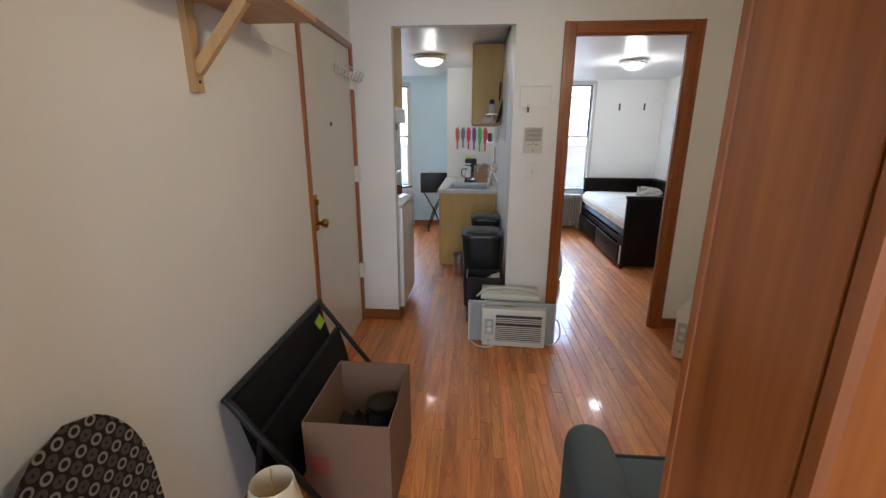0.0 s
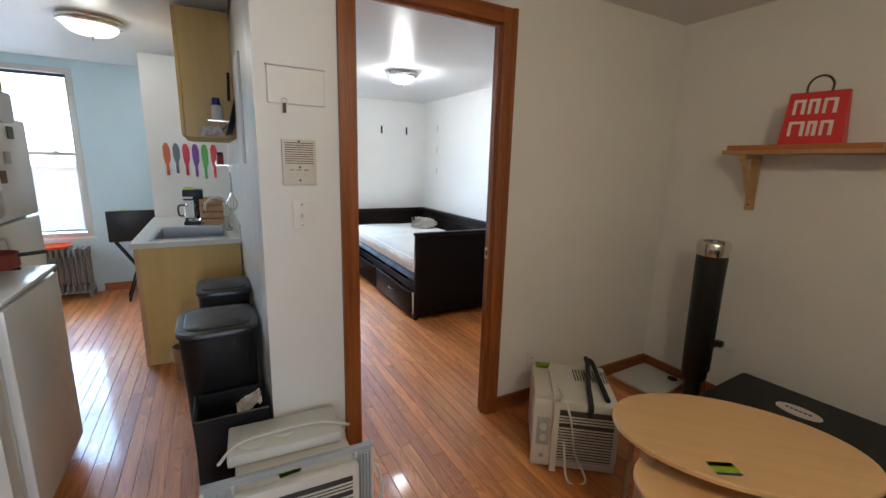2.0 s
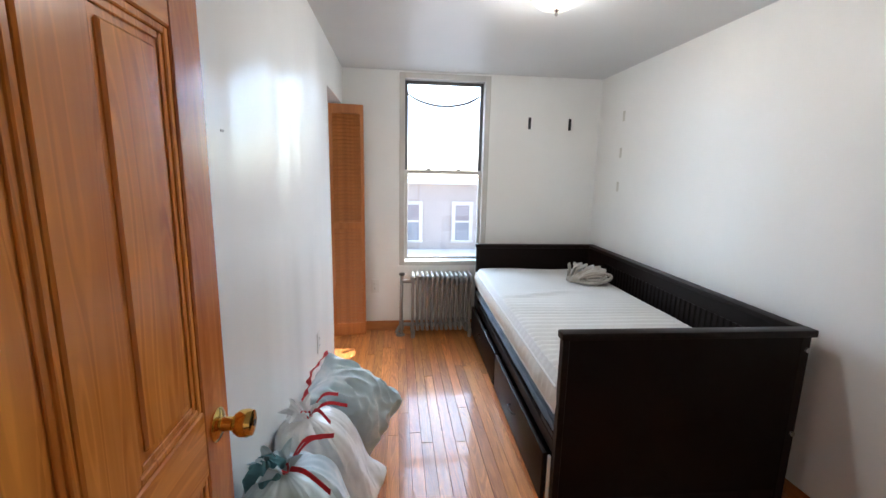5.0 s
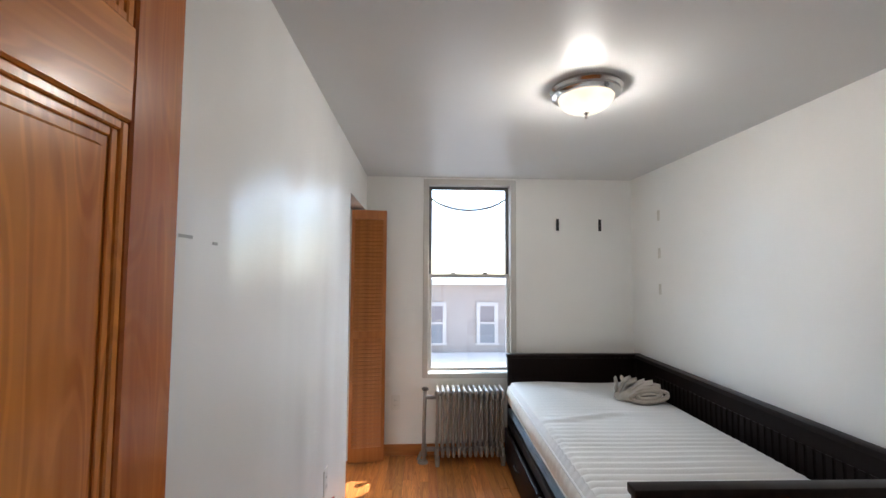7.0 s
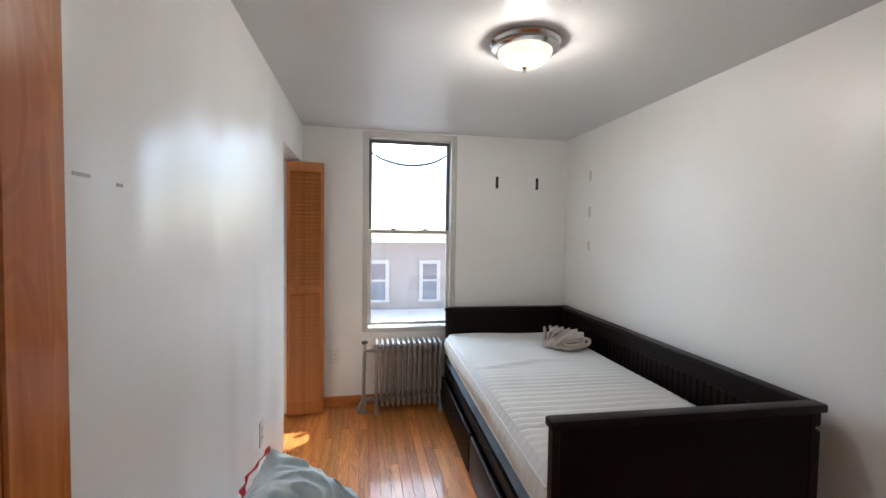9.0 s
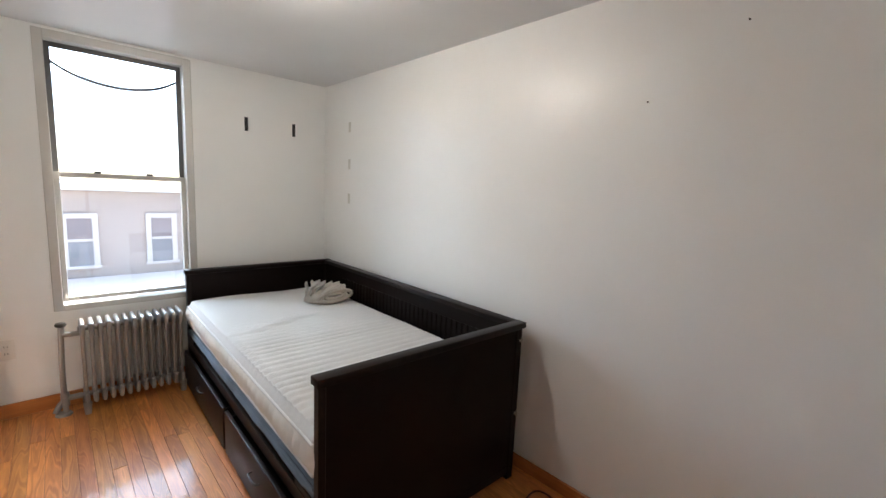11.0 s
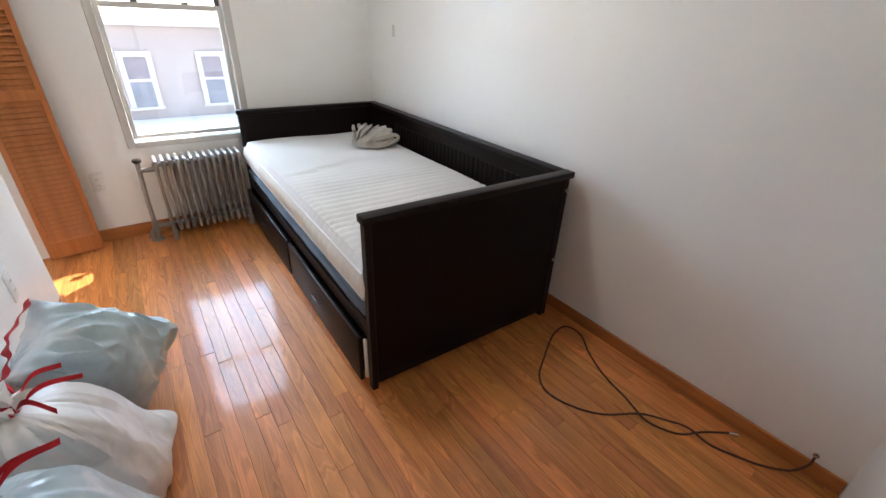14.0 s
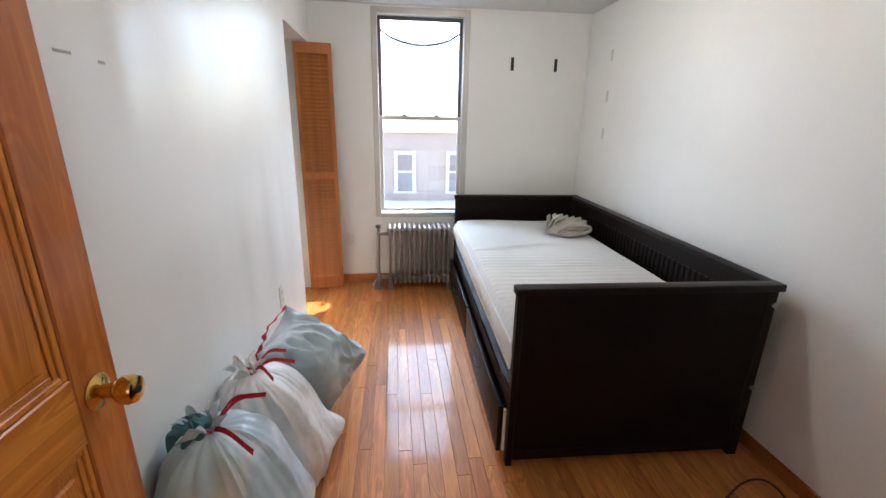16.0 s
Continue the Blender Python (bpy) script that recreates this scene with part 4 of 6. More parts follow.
# ---- cable on the floor ----
M_CORD = paint("brown_cable", (0.07, 0.022, 0.013), 0.6, 0.1)
cable = thing("loose_cable", 0, 0, 0, "thin dark brown cable lying in a loop on the floor", "cable")
part("cord", bm_tube([(2.098, 0.512, 0.006), (2.015, 0.572, 0.006), (1.936, 0.614, 0.006), (1.895, 0.67, 0.006), (1.878, 0.737, 0.006), (1.91, 0.834, 0.006), (1.946, 0.971, 0.006), (2.007, 1.096, 0.006), (2.085, 1.21, 0.006), (2.075, 1.295, 0.006), (1.969, 1.288, 0.006), (1.794, 1.194, 0.006), (1.697, 1.13, 0.006), (1.657, 1.045, 0.006), (1.689, 0.937, 0.006), (1.759, 0.842, 0.008), (1.875, 0.76, 0.016), (1.944, 0.685, 0.008), (1.974, 0.614, 0.016), (1.978, 0.534, 0.006), (2.01, 0.453, 0.006), (2.049, 0.381, 0.006), (2.095, 0.315, 0.02), (2.128, 0.285, 0.06), (2.146, 0.282, 0.09)], 0.0042, 7), M_CORD, cable)
part("connector", bm_cyl(0.006, 0.005, 0, 0.03, 10), M_CHROME, cable).matrix_basis = pose(2.098, 0.512, 0.006, 80, 0, 25)
jack = thing("coax_outlet", XRB, 0.282, 0.092, "small metal cable jack just above the baseboard", "cable jack")
part("collar", bm_cyl(0.009, 0.009, 0, 0.006, 12), M_CHROME, jack).matrix_basis = pose(0, 0, 0, 0, -90)
part("thread", bm_cyl(0.005, 0.005, 0.006, 0.018, 10), M_CHROME, jack).matrix_basis = pose(0, 0, 0, 0, -90)


# ---- outside: street and the house opposite ----
M_SIDING = paint("pale_siding", (0.42, 0.335, 0.285), 0.7, 0.05)
M_CURTAIN = paint("drawn_shade", (0.27, 0.215, 0.205), 0.8, 0.1)
M_FRAME_OUT = paint("white_window_frame", (0.56, 0.48, 0.425), 0.7, 0.05)
M_PANE_DARK = paint("dim_window", (0.10, 0.11, 0.125), 0.15, 0.1)
M_PANE_FAR = paint("hazy_window", (0.23, 0.215, 0.22), 0.3, 0.1)
M_GROUND = paint("street_asphalt", (0.12, 0.12, 0.12), 0.9, 0.15, 30, 0.3)
GZ = -4.6
setting("ground", boxes((-400, YW + 0.30, GZ - 0.3, 400, 800, GZ)), M_GROUND, "grey street and yards below the windows", "ground")
house = thing("house", 0, 13.0, GZ, "pale grey clapboard house across the yard with sash windows", "house")
bm = boxes((-9, 0, 0, 10, 6, 5.66))
part("wall", bm, M_SIDING, house)
bm = bmesh.new()
for k in range(35):
    bm_box(-9, -0.008, 0.15 + k * 0.157, 10, 0.0, 0.15 + k * 0.157 + 0.13, bm=bm)
part("clapboards", bm, M_SIDING, house)
part("roof", boxes((-9.3, -0.25, 5.66, 10.3, 6.2, 5.80)), M_WHITE, house, "pale roof edge")
for k, x in enumerate((-6.6, -5.0, -2.3, -0.7, 0.90, 2.48, 5.2, 6.8)):
    for z in (1.2, 4.50):
        wdw = part("window", boxes((x - 0.33, -0.07, z - 0.60, x - 0.22, -0.02, z + 0.62), (x + 0.22, -0.07, z - 0.60, x + 0.33, -0.02, z + 0.62), (x - 0.22, -0.07, z + 0.51, x + 0.22, -0.02, z + 0.62), (x - 0.36, -0.10, z - 0.66, x + 0.36, -0.02, z - 0.60), (x - 0.22, -0.06, z - 0.03, x + 0.22, -0.02, z + 0.03)), M_FRAME_OUT, house)
        part("pane", boxes((x - 0.22, -0.04, z - 0.60, x + 0.22, -0.03, z - 0.03)), M_PANE_FAR, wdw)
        part("shade", boxes((x - 0.22, -0.04, z + 0.03, x + 0.22, -0.03, z + 0.51)), M_CURTAIN, wdw)
roof2 = solo("low_roof", boxes((-8, 7.0, GZ + 3.3, 9, 12.95, GZ + 3.62)), M_FRAME_OUT, "pale flat roof below the house opposite", "roof", kind="structure")
wire = solo("outdoor_cable", bm_tube([(WL + 0.002, 3.80, 2.09), (0.62, 3.84, 1.995), (0.83, 3.85, 1.955), (1.04, 3.84, 1.985), (WR - 0.002, 3.80, 2.07)], 0.009, 6), M_BLACK, "black cable sagging across the outside of the window", "cable")

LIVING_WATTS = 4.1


# ================= living room =================
M_BIRCH = wood("birch_veneer", (0.79, 0.51, 0.235), (0.71, 0.44, 0.195), 'x', 0.4, 0.2, 14, 0.05, bump_amt=0.03)
M_BIRCH_EDGE = wood("bent_birch", (0.80, 0.62, 0.38), (0.68, 0.50, 0.28), 'z', 0.42, 0.15, 30, 0.05, bump_amt=0.03)
M_PINE = wood("bare_pine", (0.55, 0.36, 0.17), (0.42, 0.25, 0.10), 'z', 0.5, 0.1, 18, 0.06)
M_PINE_Y = wood("bare_pine_board", (0.52, 0.30, 0.13), (0.36, 0.19, 0.075), 'y', 0.5, 0.1, 18, 0.06)
M_DOORWHITE = paint("entry_door_paint", (0.74, 0.72, 0.66), 0.38, 0.03, 60, 0.06)
M_AC = paint("air_conditioner_plastic", (0.66, 0.65, 0.60), 0.42, 0.04, 140, 0.05)
M_AC_DARK = paint("air_conditioner_gap", (0.05, 0.05, 0.05), 0.6, 0.1)
M_ACCORDION = paint("grey_side_panel", (0.38, 0.41, 0.43), 0.5, 0.05)
M_NOTE = paint("lime_sticky_note", (0.60, 0.84, 0.05), 0.7, 0.05)
M_NOTE_DARK = paint("note_edge", (0.10, 0.14, 0.10), 0.7, 0.05)
M_CARD = paint("cardboard", (0.19, 0.108, 0.064), 0.85, 0.08, 140, 0.15)
M_CARD_PRINT = paint("box_print", (0.26, 0.06, 0.045), 0.8, 0.1)
# lifted above the cloth's own black: canvas sheen is put into this colour
M_FABRIC_BLACK = paint("black_canvas", (0.016, 0.017, 0.018), 0.7, 0.2, 240, 0.4)
M_SOFA = paint("slate_upholstery", (0.060, 0.075, 0.085), 0.9, 0.15, 260, 0.5)
M_CREAM = paint("cream_lampshade", (0.72, 0.62, 0.44), 0.8, 0.05, 200, 0.2)
M_BAGRED = paint("red_paper_bag", (0.60, 0.03, 0.03), 0.5, 0.06)
M_PAPERWHITE = paint("white_print", (0.75, 0.70, 0.66), 0.6, 0.05)
M_PLATE = paint("ivory_plastic", (0.64, 0.61, 0.53), 0.4, 0.04)
M_GREYPANEL = paint("grey_white_panel", (0.58, 0.57, 0.55), 0.45, 0.04)

M_NOTE_BLUE = paint("blue_gum_strip", (0.03, 0.08, 0.30), 0.6, 0.05)


def sticky(x, y, z, m, label="lime green sticky note"):
    s = thing("sticky_note", x, y, z, label, "sticky note", "lime sticky notes", m=m)
    def leaf(u, v):
        return Vector((0.075 * (u - 0.5), 0.05 * (v - 0.5), 0.0015 + 0.008 * max(0, v - 0.35) ** 2))
    bm = bm_grid(leaf, 6, 6)
    bmesh.ops.solidify(bm, geom=bm.faces[:], thickness=0.0006)
    part("note", bm, M_NOTE, s)
    part("gummed_strip", boxes((-0.037, 0.024, 0.0028, 0.037, 0.031, 0.0038)), M_NOTE_BLUE, s)
    return s


# entry door with its frame
ed = thing("entry_door", XL, -0.46, 0, "white painted steel entry door, closed, with brass lock", "door")
part("leaf", bm_box(-0.045, -0.425, 0.012, -0.008, 0.415, 1.955, 0.003), M_DOORWHITE, ed)
for nm, b in (("frame_side", (-0.02, -0.462, 0, 0.012, -0.428, 1.995)), ("frame_side", (-0.02, 0.418, 0, 0.012, 0.448, 1.995)), ("frame_head", (-0.02, -0.428, 1.958, 0.012, 0.418, 1.995))):
    part(nm, bm_box(*b, 0.003), M_TRIM, ed, "scuffed brown wooden frame")
for z in (0.42, 1.14, 1.76):
    h = part("hinge", bm_box(-0.006, 0.395, z - 0.055, 0.020, 0.45, z + 0.055, 0.004), M_DOORWHITE, ed, "hinge painted white")
    part("pin", bm_cyl(0.009, 0.009, z - 0.06, z + 0.06, 12, 0.024, 0.42), M_DOORWHITE, h)
part("peephole", bm_cyl(0.012, 0.010, 0, 0.006, 16), M_BRONZE, ed).matrix_basis = pose(-0.008, -0.03, 1.47, 0, 90)
esc = part("lock_plate", bm_box(-0.008, -0.405, 0.90, -0.002, -0.345, 1.10, 0.003), M_BRASS, ed, "tarnished brass lock plate")
part("knob", bm_lathe([(0.0, 0.0), (0.012, 0.0), (0.012, 0.025), (0.025, 0.035), (0.027, 0.05), (0.02, 0.06), (0.0, 0.062)], 20), M_BRASS, esc).matrix_basis = pose(-0.002, -0.375, 0.945, 0, 90)
part("turn_latch", bm_box(-0.002, -0.38, 1.045, 0.016, -0.37, 1.075, 0.002), M_BRASS, esc)

rack = thing("over_door_rack", XL, -0.30, 1.955, "thin chrome wire hook rack hung over the door", "hook rack")
for y in (-0.02, 0.17):
    part("strap", bm_tube([(-0.03, y, 0.004), (0.0, y, 0.006), (0.006, y, 0.0), (0.006, y, -0.19)], 0.003, 6, smooth=False), M_CHROME, rack)
for z, x in ((-0.14, 0.008), (-0.19, 0.008), (-0.19, 0.075), (-0.15, 0.085)):
    part("wire", bm_tube([(x, -0.10, z), (x, 0.27, z)], 0.003, 6, smooth=False), M_CHROME, rack)
for k in range(6):
    y = -0.10 + k * 0.074
    part("prong", bm_tube([(0.008, y, -0.14), (0.008, y, -0.19), (0.06, y, -0.20), (0.085, y, -0.15)], 0.003, 6), M_CHROME, rack)

hatch = thing("wall_hatch", XL, -1.15, 1.90, "painted-over access panel in the white wall", "access panel")
part("cover", bm_box(0.0, -0.19, -0.14, 0.006, 0.19, 0.26, 0.002), M_WALL, hatch)


def bracket_shelf(x, y0, y1, z, depth, side, brackets, label, drop=0.27):
    s = thing("wall_shelf", x, 0, z, label, "shelf")
    d = depth * side
    part("board", bm_box(min(0, d), y0, 0.0, max(0, d), y1, 0.02, 0.002), M_PINE_Y, s)
    for y in brackets:
        b = part("bracket", boxes((min(0, 0.022 * side), y - 0.02, -drop, max(0, 0.022 * side), y + 0.02, 0.0), (min(0.022 * side, d * 0.85), y - 0.02, -0.024, max(0.022 * side, d * 0.85), y + 0.02, 0.0)), M_PINE, s)
        c = Vector((d * 0.72, y, -0.022))
        a = Vector((0.02 * side, y, -drop * 0.78))
        v = c - a
        bm = bm_box(-0.011, -0.016, 0, 0.011, 0.016, v.length)
        bm.transform(Matrix.Translation(a) @ v.to_track_quat('Z', 'Y').to_matrix().to_4x4())
        part("brace", bm, M_PINE, b)
        part("screw", bm_cyl(0.005, 0.005, 0, 0.002, 8), M_BRONZE, b).matrix_basis = pose(0.0225 * side, y, -drop + 0.03, 0, 90 * side)
    return s


bracket_shelf(XL, -2.62, -1.36, 1.80, 0.26, 1, (-1.725,), "bare pine wall shelf on wooden brackets by the door")
bracket_shelf(XR, -1.45, -0.43, 1.475, 0.20, -1, (-0.52, -1.25), "bare pine wall shelf holding a red paper bag", 0.30)

tray = thing("wooden_board", XR - 0.12, -0.72, 1.495, "thin dark wooden board lying on the wall shelf", "board")
part("plank", bm_box(-0.075, -0.34, 0, 0.10, 0.27, 0.024, 0.002), M_BASE_Y, tray)

bag = thing("paper_bag", XR - 0.13, -0.79, 1.517, "red paper carrier bag with white print and rope handle", "shopping bag", rz=8)
part("bag_body", bm_grid(lambda u, v: Vector(((0.05 * (1 - 0.6 * v)) * math.copysign(min(1, abs(math.cos(2 * math.pi * u)) * 1.6), math.cos(2 * math.pi * u)), 0.118 * (1 - 0.10 * v) * math.copysign(min(1, abs(math.sin(2 * math.pi * u)) * 1.6), math.sin(2 * math.pi * u)), 0.24 * v)), 32, 6, True), M_BAGRED, bag)
for yy, z, w in ((0.062, 0.14, 0.045), (0.008, 0.14, 0.04), (-0.05, 0.14, 0.05), (0.058, 0.04, 0.06), (0.0, 0.04, 0.035), (-0.052, 0.04, 0.045)):
    xx = -0.052 * (1 - 0.6 * (z + 0.03) / 0.24)
    bm = boxes((-0.001, -w / 2, 0, 0.001, -w / 2 + 0.014, 0.068), (-0.001, -w / 2 + 0.014, 0.056, 0.001, w / 2, 0.068), (-0.001, w / 2 - 0.012, 0.0, 0.001, w / 2, 0.056))
    part("print_block", bm, M_PAPERWHITE, bag, "white printed shape").matrix_basis = pose(xx - 0.003, yy, z, 0, 8)
part("handle", bm_tube([(-0.02, 0.045, 0.235), (-0.02, 0.043, 0.275), (-0.02, 0.018, 0.305), (-0.02, -0.02, 0.305), (-0.02, -0.045, 0.275), (-0.02, -0.045, 0.235)], 0.005, 8), M_CORD, bag, "dark rope handle")


# black canvas sling rack by the wall
sling = thing("sling_rack", 0, 0, 0, "black canvas magazine rack with a black frame", "magazine rack")
ya, yb = -1.84, -0.98
for y in (ya, yb):
    part("leg", bm_tube([(XL + 0.025, y, 0.555), (-0.965, y, 0.0)], 0.013, 10, smooth=False), M_BLACK, sling)
    part("leg", bm_tube([(-1.275, y + 0.026, 0.405), (XL + 0.05, y + 0.026, 0.0)], 0.012, 10, smooth=False), M_BLACK, sling)
part("top_rail", bm_tube([(XL + 0.03, ya - 0.01, 0.55), (XL + 0.03, yb + 0.01, 0.55)], 0.014, 10, smooth=False), M_BLACK, sling)
part("front_rail", bm_tube([(-1.266, ya, 0.414), (-1.266, yb, 0.414)], 0.009, 10, smooth=False), M_BLACK, sling)
def sheet(a, b, sag):
    bm = bm_grid(lambda u, v: Vector((a[0] + (b[0] - a[0]) * v - sag * math.sin(v * math.pi), ya + 0.012 + u * (yb - ya - 0.024), a[1] + (b[1] - a[1]) * v + 0.004 * math.sin(u * 12))), 20, 10)
    bmesh.ops.solidify(bm, geom=bm.faces[:], thickness=0.004)
    return bm
part("canvas", sheet((XL + 0.032, 0.55), (-1.24, 0.09), 0.0), M_FABRIC_BLACK, sling)
part("canvas", sheet((-1.266, 0.414), (-1.205, 0.09), -0.012), M_FABRIC_BLACK, sling)
sticky(0, 0, 0, look((-1.335, -1.08, 0.475), (-2.0, -1.0, 0.10)) @ pose(0, 0, 0.006, 0, 0, 15), "lime green sticky note on the black canvas")

# cardboard box
cb = thing("cardboard_box", -0.99, -1.54, 0, "open brown cardboard box with things inside", "cardboard box", rz=-1)
w2, d2, h2, t2 = 0.162, 0.215, 0.405, 0.005
part("floor", boxes((-w2, -d2, 0.001, w2, d2, 0.006)), M_CARD, cb)
for nm, b in (("side", (-w2, -d2, 0.006, -w2 + t2, d2, h2)), ("side", (w2 - t2, -d2, 0.006, w2, d2, h2)), ("end", (-w2 + t2, -d2, 0.006, w2 - t2, -d2 + t2, h2)), ("end", (-w2 + t2, d2 - t2, 0.006, w2 - t2, d2, h2))):
    part(nm, boxes(b), M_CARD, cb)
part("print", boxes((-w2 + 0.02, -d2 - 0.001, 0.18, -w2 + 0.09, -d2 - 0.0004, 0.26)), M_CARD_PRINT, cb, "faded red printed panel")
jar_m = paint("dark_glass_jar", (0.03, 0.045, 0.05), 0.12, 0.2)
ct = thing("storage_jar", -0.93, -1.46, 0.006, "dark glass jar lying in the cardboard box", "jar")
part("body", bm_cyl(0.07, 0.065, 0, 0.27, 24, 0, 0, 0.01), jar_m, ct)
part("lid", bm_cyl(0.066, 0.066, 0.27, 0.295, 24, 0, 0, 0.004), M_BRONZE, ct)
ct2 = thing("folded_cloth", -1.06, -1.52, 0.006, "crumpled dark cloth in the cardboard box", "cloth")
part("cloth", bm_grid(lambda u, v: Vector(((u - 0.5) * 0.16, (v - 0.5) * 0.3, 0.17 + 0.03 * noise.noise(Vector((u * 5, v * 7, 2)))) if 0.02 < u < 0.98 and 0.02 < v < 0.98 else ((u - 0.5) * 0.17, (v - 0.5) * 0.31, 0.0)), 16, 24), M_FABRIC_BLACK, ct2)

# ironing board leaning upright on the wall
m, n, l, bs = mat("ring_print_cover", 0.85)
M_RINGS = m
def ring_cells(shift, inner, outer):
    """1 inside the rings of a grid of cells 35 mm by 47 mm, else 0."""
    mp = n.new("ShaderNodeMapping")
    mp.inputs["Location"].default_value, mp.inputs["Scale"].default_value = (0, shift, shift), (1, 28.0, 21.0)
    l.new(n.new("ShaderNodeTexCoord").outputs["Object"], mp.inputs[0])
    fr = n.new("ShaderNodeVectorMath")
    fr.operation = 'FRACTION'
    l.new(mp.outputs[0], fr.inputs[0])
    ce = n.new("ShaderNodeVectorMath")
    ce.operation, ce.inputs[1].default_value = 'SUBTRACT', (0.5, 0.5, 0.5)
    l.new(fr.outputs[0], ce.inputs[0])
    sc = n.new("ShaderNodeVectorMath")
    sc.operation, sc.inputs[1].default_value = 'MULTIPLY', (0, 1, 1.33)
    l.new(ce.outputs[0], sc.inputs[0])
    ln = n.new("ShaderNodeVectorMath")
    ln.operation = 'LENGTH'
    l.new(sc.outputs[0], ln.inputs[0])
    return ramp(n, l, ln.outputs["Value"], [(inner - 0.02, (0, 0, 0)), (inner + 0.02, (1, 1, 1)), (outer - 0.02, (1, 1, 1)), (outer + 0.02, (0, 0, 0))])


shade_in = (0.032, 0.026, 0.024, 1)
for shift, inner, outer, ink in ((0.0, 0.20, 0.35, (0.50, 0.47, 0.41, 1)), (0.5, 0.10, 0.36, (0.13, 0.12, 0.11, 1))):
    mx = n.new("ShaderNodeMix")
    mx.data_type = 'RGBA'
    l.new(ring_cells(shift, inner, outer), mx.inputs[0])
    if shift:
        l.new(last, mx.inputs[6])
    else:
        mx.inputs[6].default_value = shade_in
    mx.inputs[7].default_value = ink
    last = mx.outputs[2]
l.new(last, bs.inputs["Base Color"])
ib = thing("ironing_board", 0, 0, 0, "ironing board with a black ring-print cover, leaning on the wall", "ironing board", m=pose(XL + 0.11, -2.36, 0.0, 0, -4, 0))
def board(u, v):
    z = 0.06 + v * 0.80
    half = 0.165 if v < 0.68 else 0.165 * math.sqrt(max(0.0, 1 - ((v - 0.68) / 0.32) ** 2))
    return Vector((0.0, (u - 0.5) * 2 * max(half, 0.002), z))
bm = bm_grid(board, 16, 40)
bmesh.ops.solidify(bm, geom=bm.faces[:], thickness=0.03)
part("padded_cover", bm, M_RINGS, ib)
for y in (-0.1, 0.1):
    part("leg", bm_tube([(-0.035, y, 0.0), (-0.035, y, 0.6)], 0.009, 8, smooth=False), M_CHROME, ib)

# small lamp standing on the floor
tl = thing("table_lamp", -1.13, -2.03, 0, "small lamp with a cream fabric shade standing on the floor", "lamp")
part("base", bm_lathe([(0.0, 0.0), (0.065, 0.0), (0.065, 0.012), (0.03, 0.03), (0.018, 0.10), (0.024, 0.16), (0.012, 0.22), (0.0, 0.225)], 24), M_BRONZE, tl)
sh = bm_lathe([(0.105, 0.21), (0.062, 0.42), (0.060, 0.42), (0.102, 0.212)], 32)
bmesh.ops.delete(sh, geom=[f for f in sh.faces if len(f.verts) > 4], context='FACES')
part("shade", sh, M_CREAM, tl, "cream fabric shade, unlit")
part("bulb", bm_lathe([(0.0, 0.22), (0.016, 0.225), (0.018, 0.27), (0.03, 0.31), (0.028, 0.345), (0.0, 0.365)], 18), M_WHITE, tl)
for a in range(3):
    part("spoke", bm_tube([(0, 0, 0.366), (0.06 * math.cos(a * 2.1), 0.06 * math.sin(a * 2.1), 0.412)], 0.002, 6, smooth=False), M_BRASS, tl)

# sofa
sofa = thing("sofa", -0.30, -2.62, 0, "slate blue-grey upholstered sofa with a rounded arm", "sofa")
part("arm", bm_box(0.01, 0.0, 0.06, 0.13, 0.65, 0.655, 0.058, 5), M_SOFA, sofa)
part("seat_base", bm_box(0.13, 0.0, 0.06, 1.45, 0.70, 0.30, 0.02, 2), M_SOFA, sofa)
cu = part("seat_cushion", bm_box(0.135, 0.16, 0.30, 0.78, 0.745, 0.455, 0.035, 4), M_SOFA, sofa)
part("piping", bm_tube([(0.15, 0.742, 0.445), (0.765, 0.742, 0.445)], 0.006, 6, smooth=False), M_FABRIC_BLACK, cu)
part("seat_cushion", bm_box(0.79, 0.16, 0.30, 1.44, 0.745, 0.455, 0.035, 4), M_SOFA, sofa)
part("backrest", bm_box(0.13, 0.0, 0.30, 1.45, 0.16, 0.78, 0.05, 4), M_SOFA, sofa)
part("arm", bm_box(1.45, 0.0, 0.06, 1.58, 0.64, 0.625, 0.062, 5), M_SOFA, sofa)
for x, y in ((0.05, 0.06), (1.5, 0.06), (0.05, 0.58), (1.5, 0.58)):
    part("foot", bm_cyl(0.018, 0.024, 0, 0.065, 12, x, y), M_BLACK, sofa)


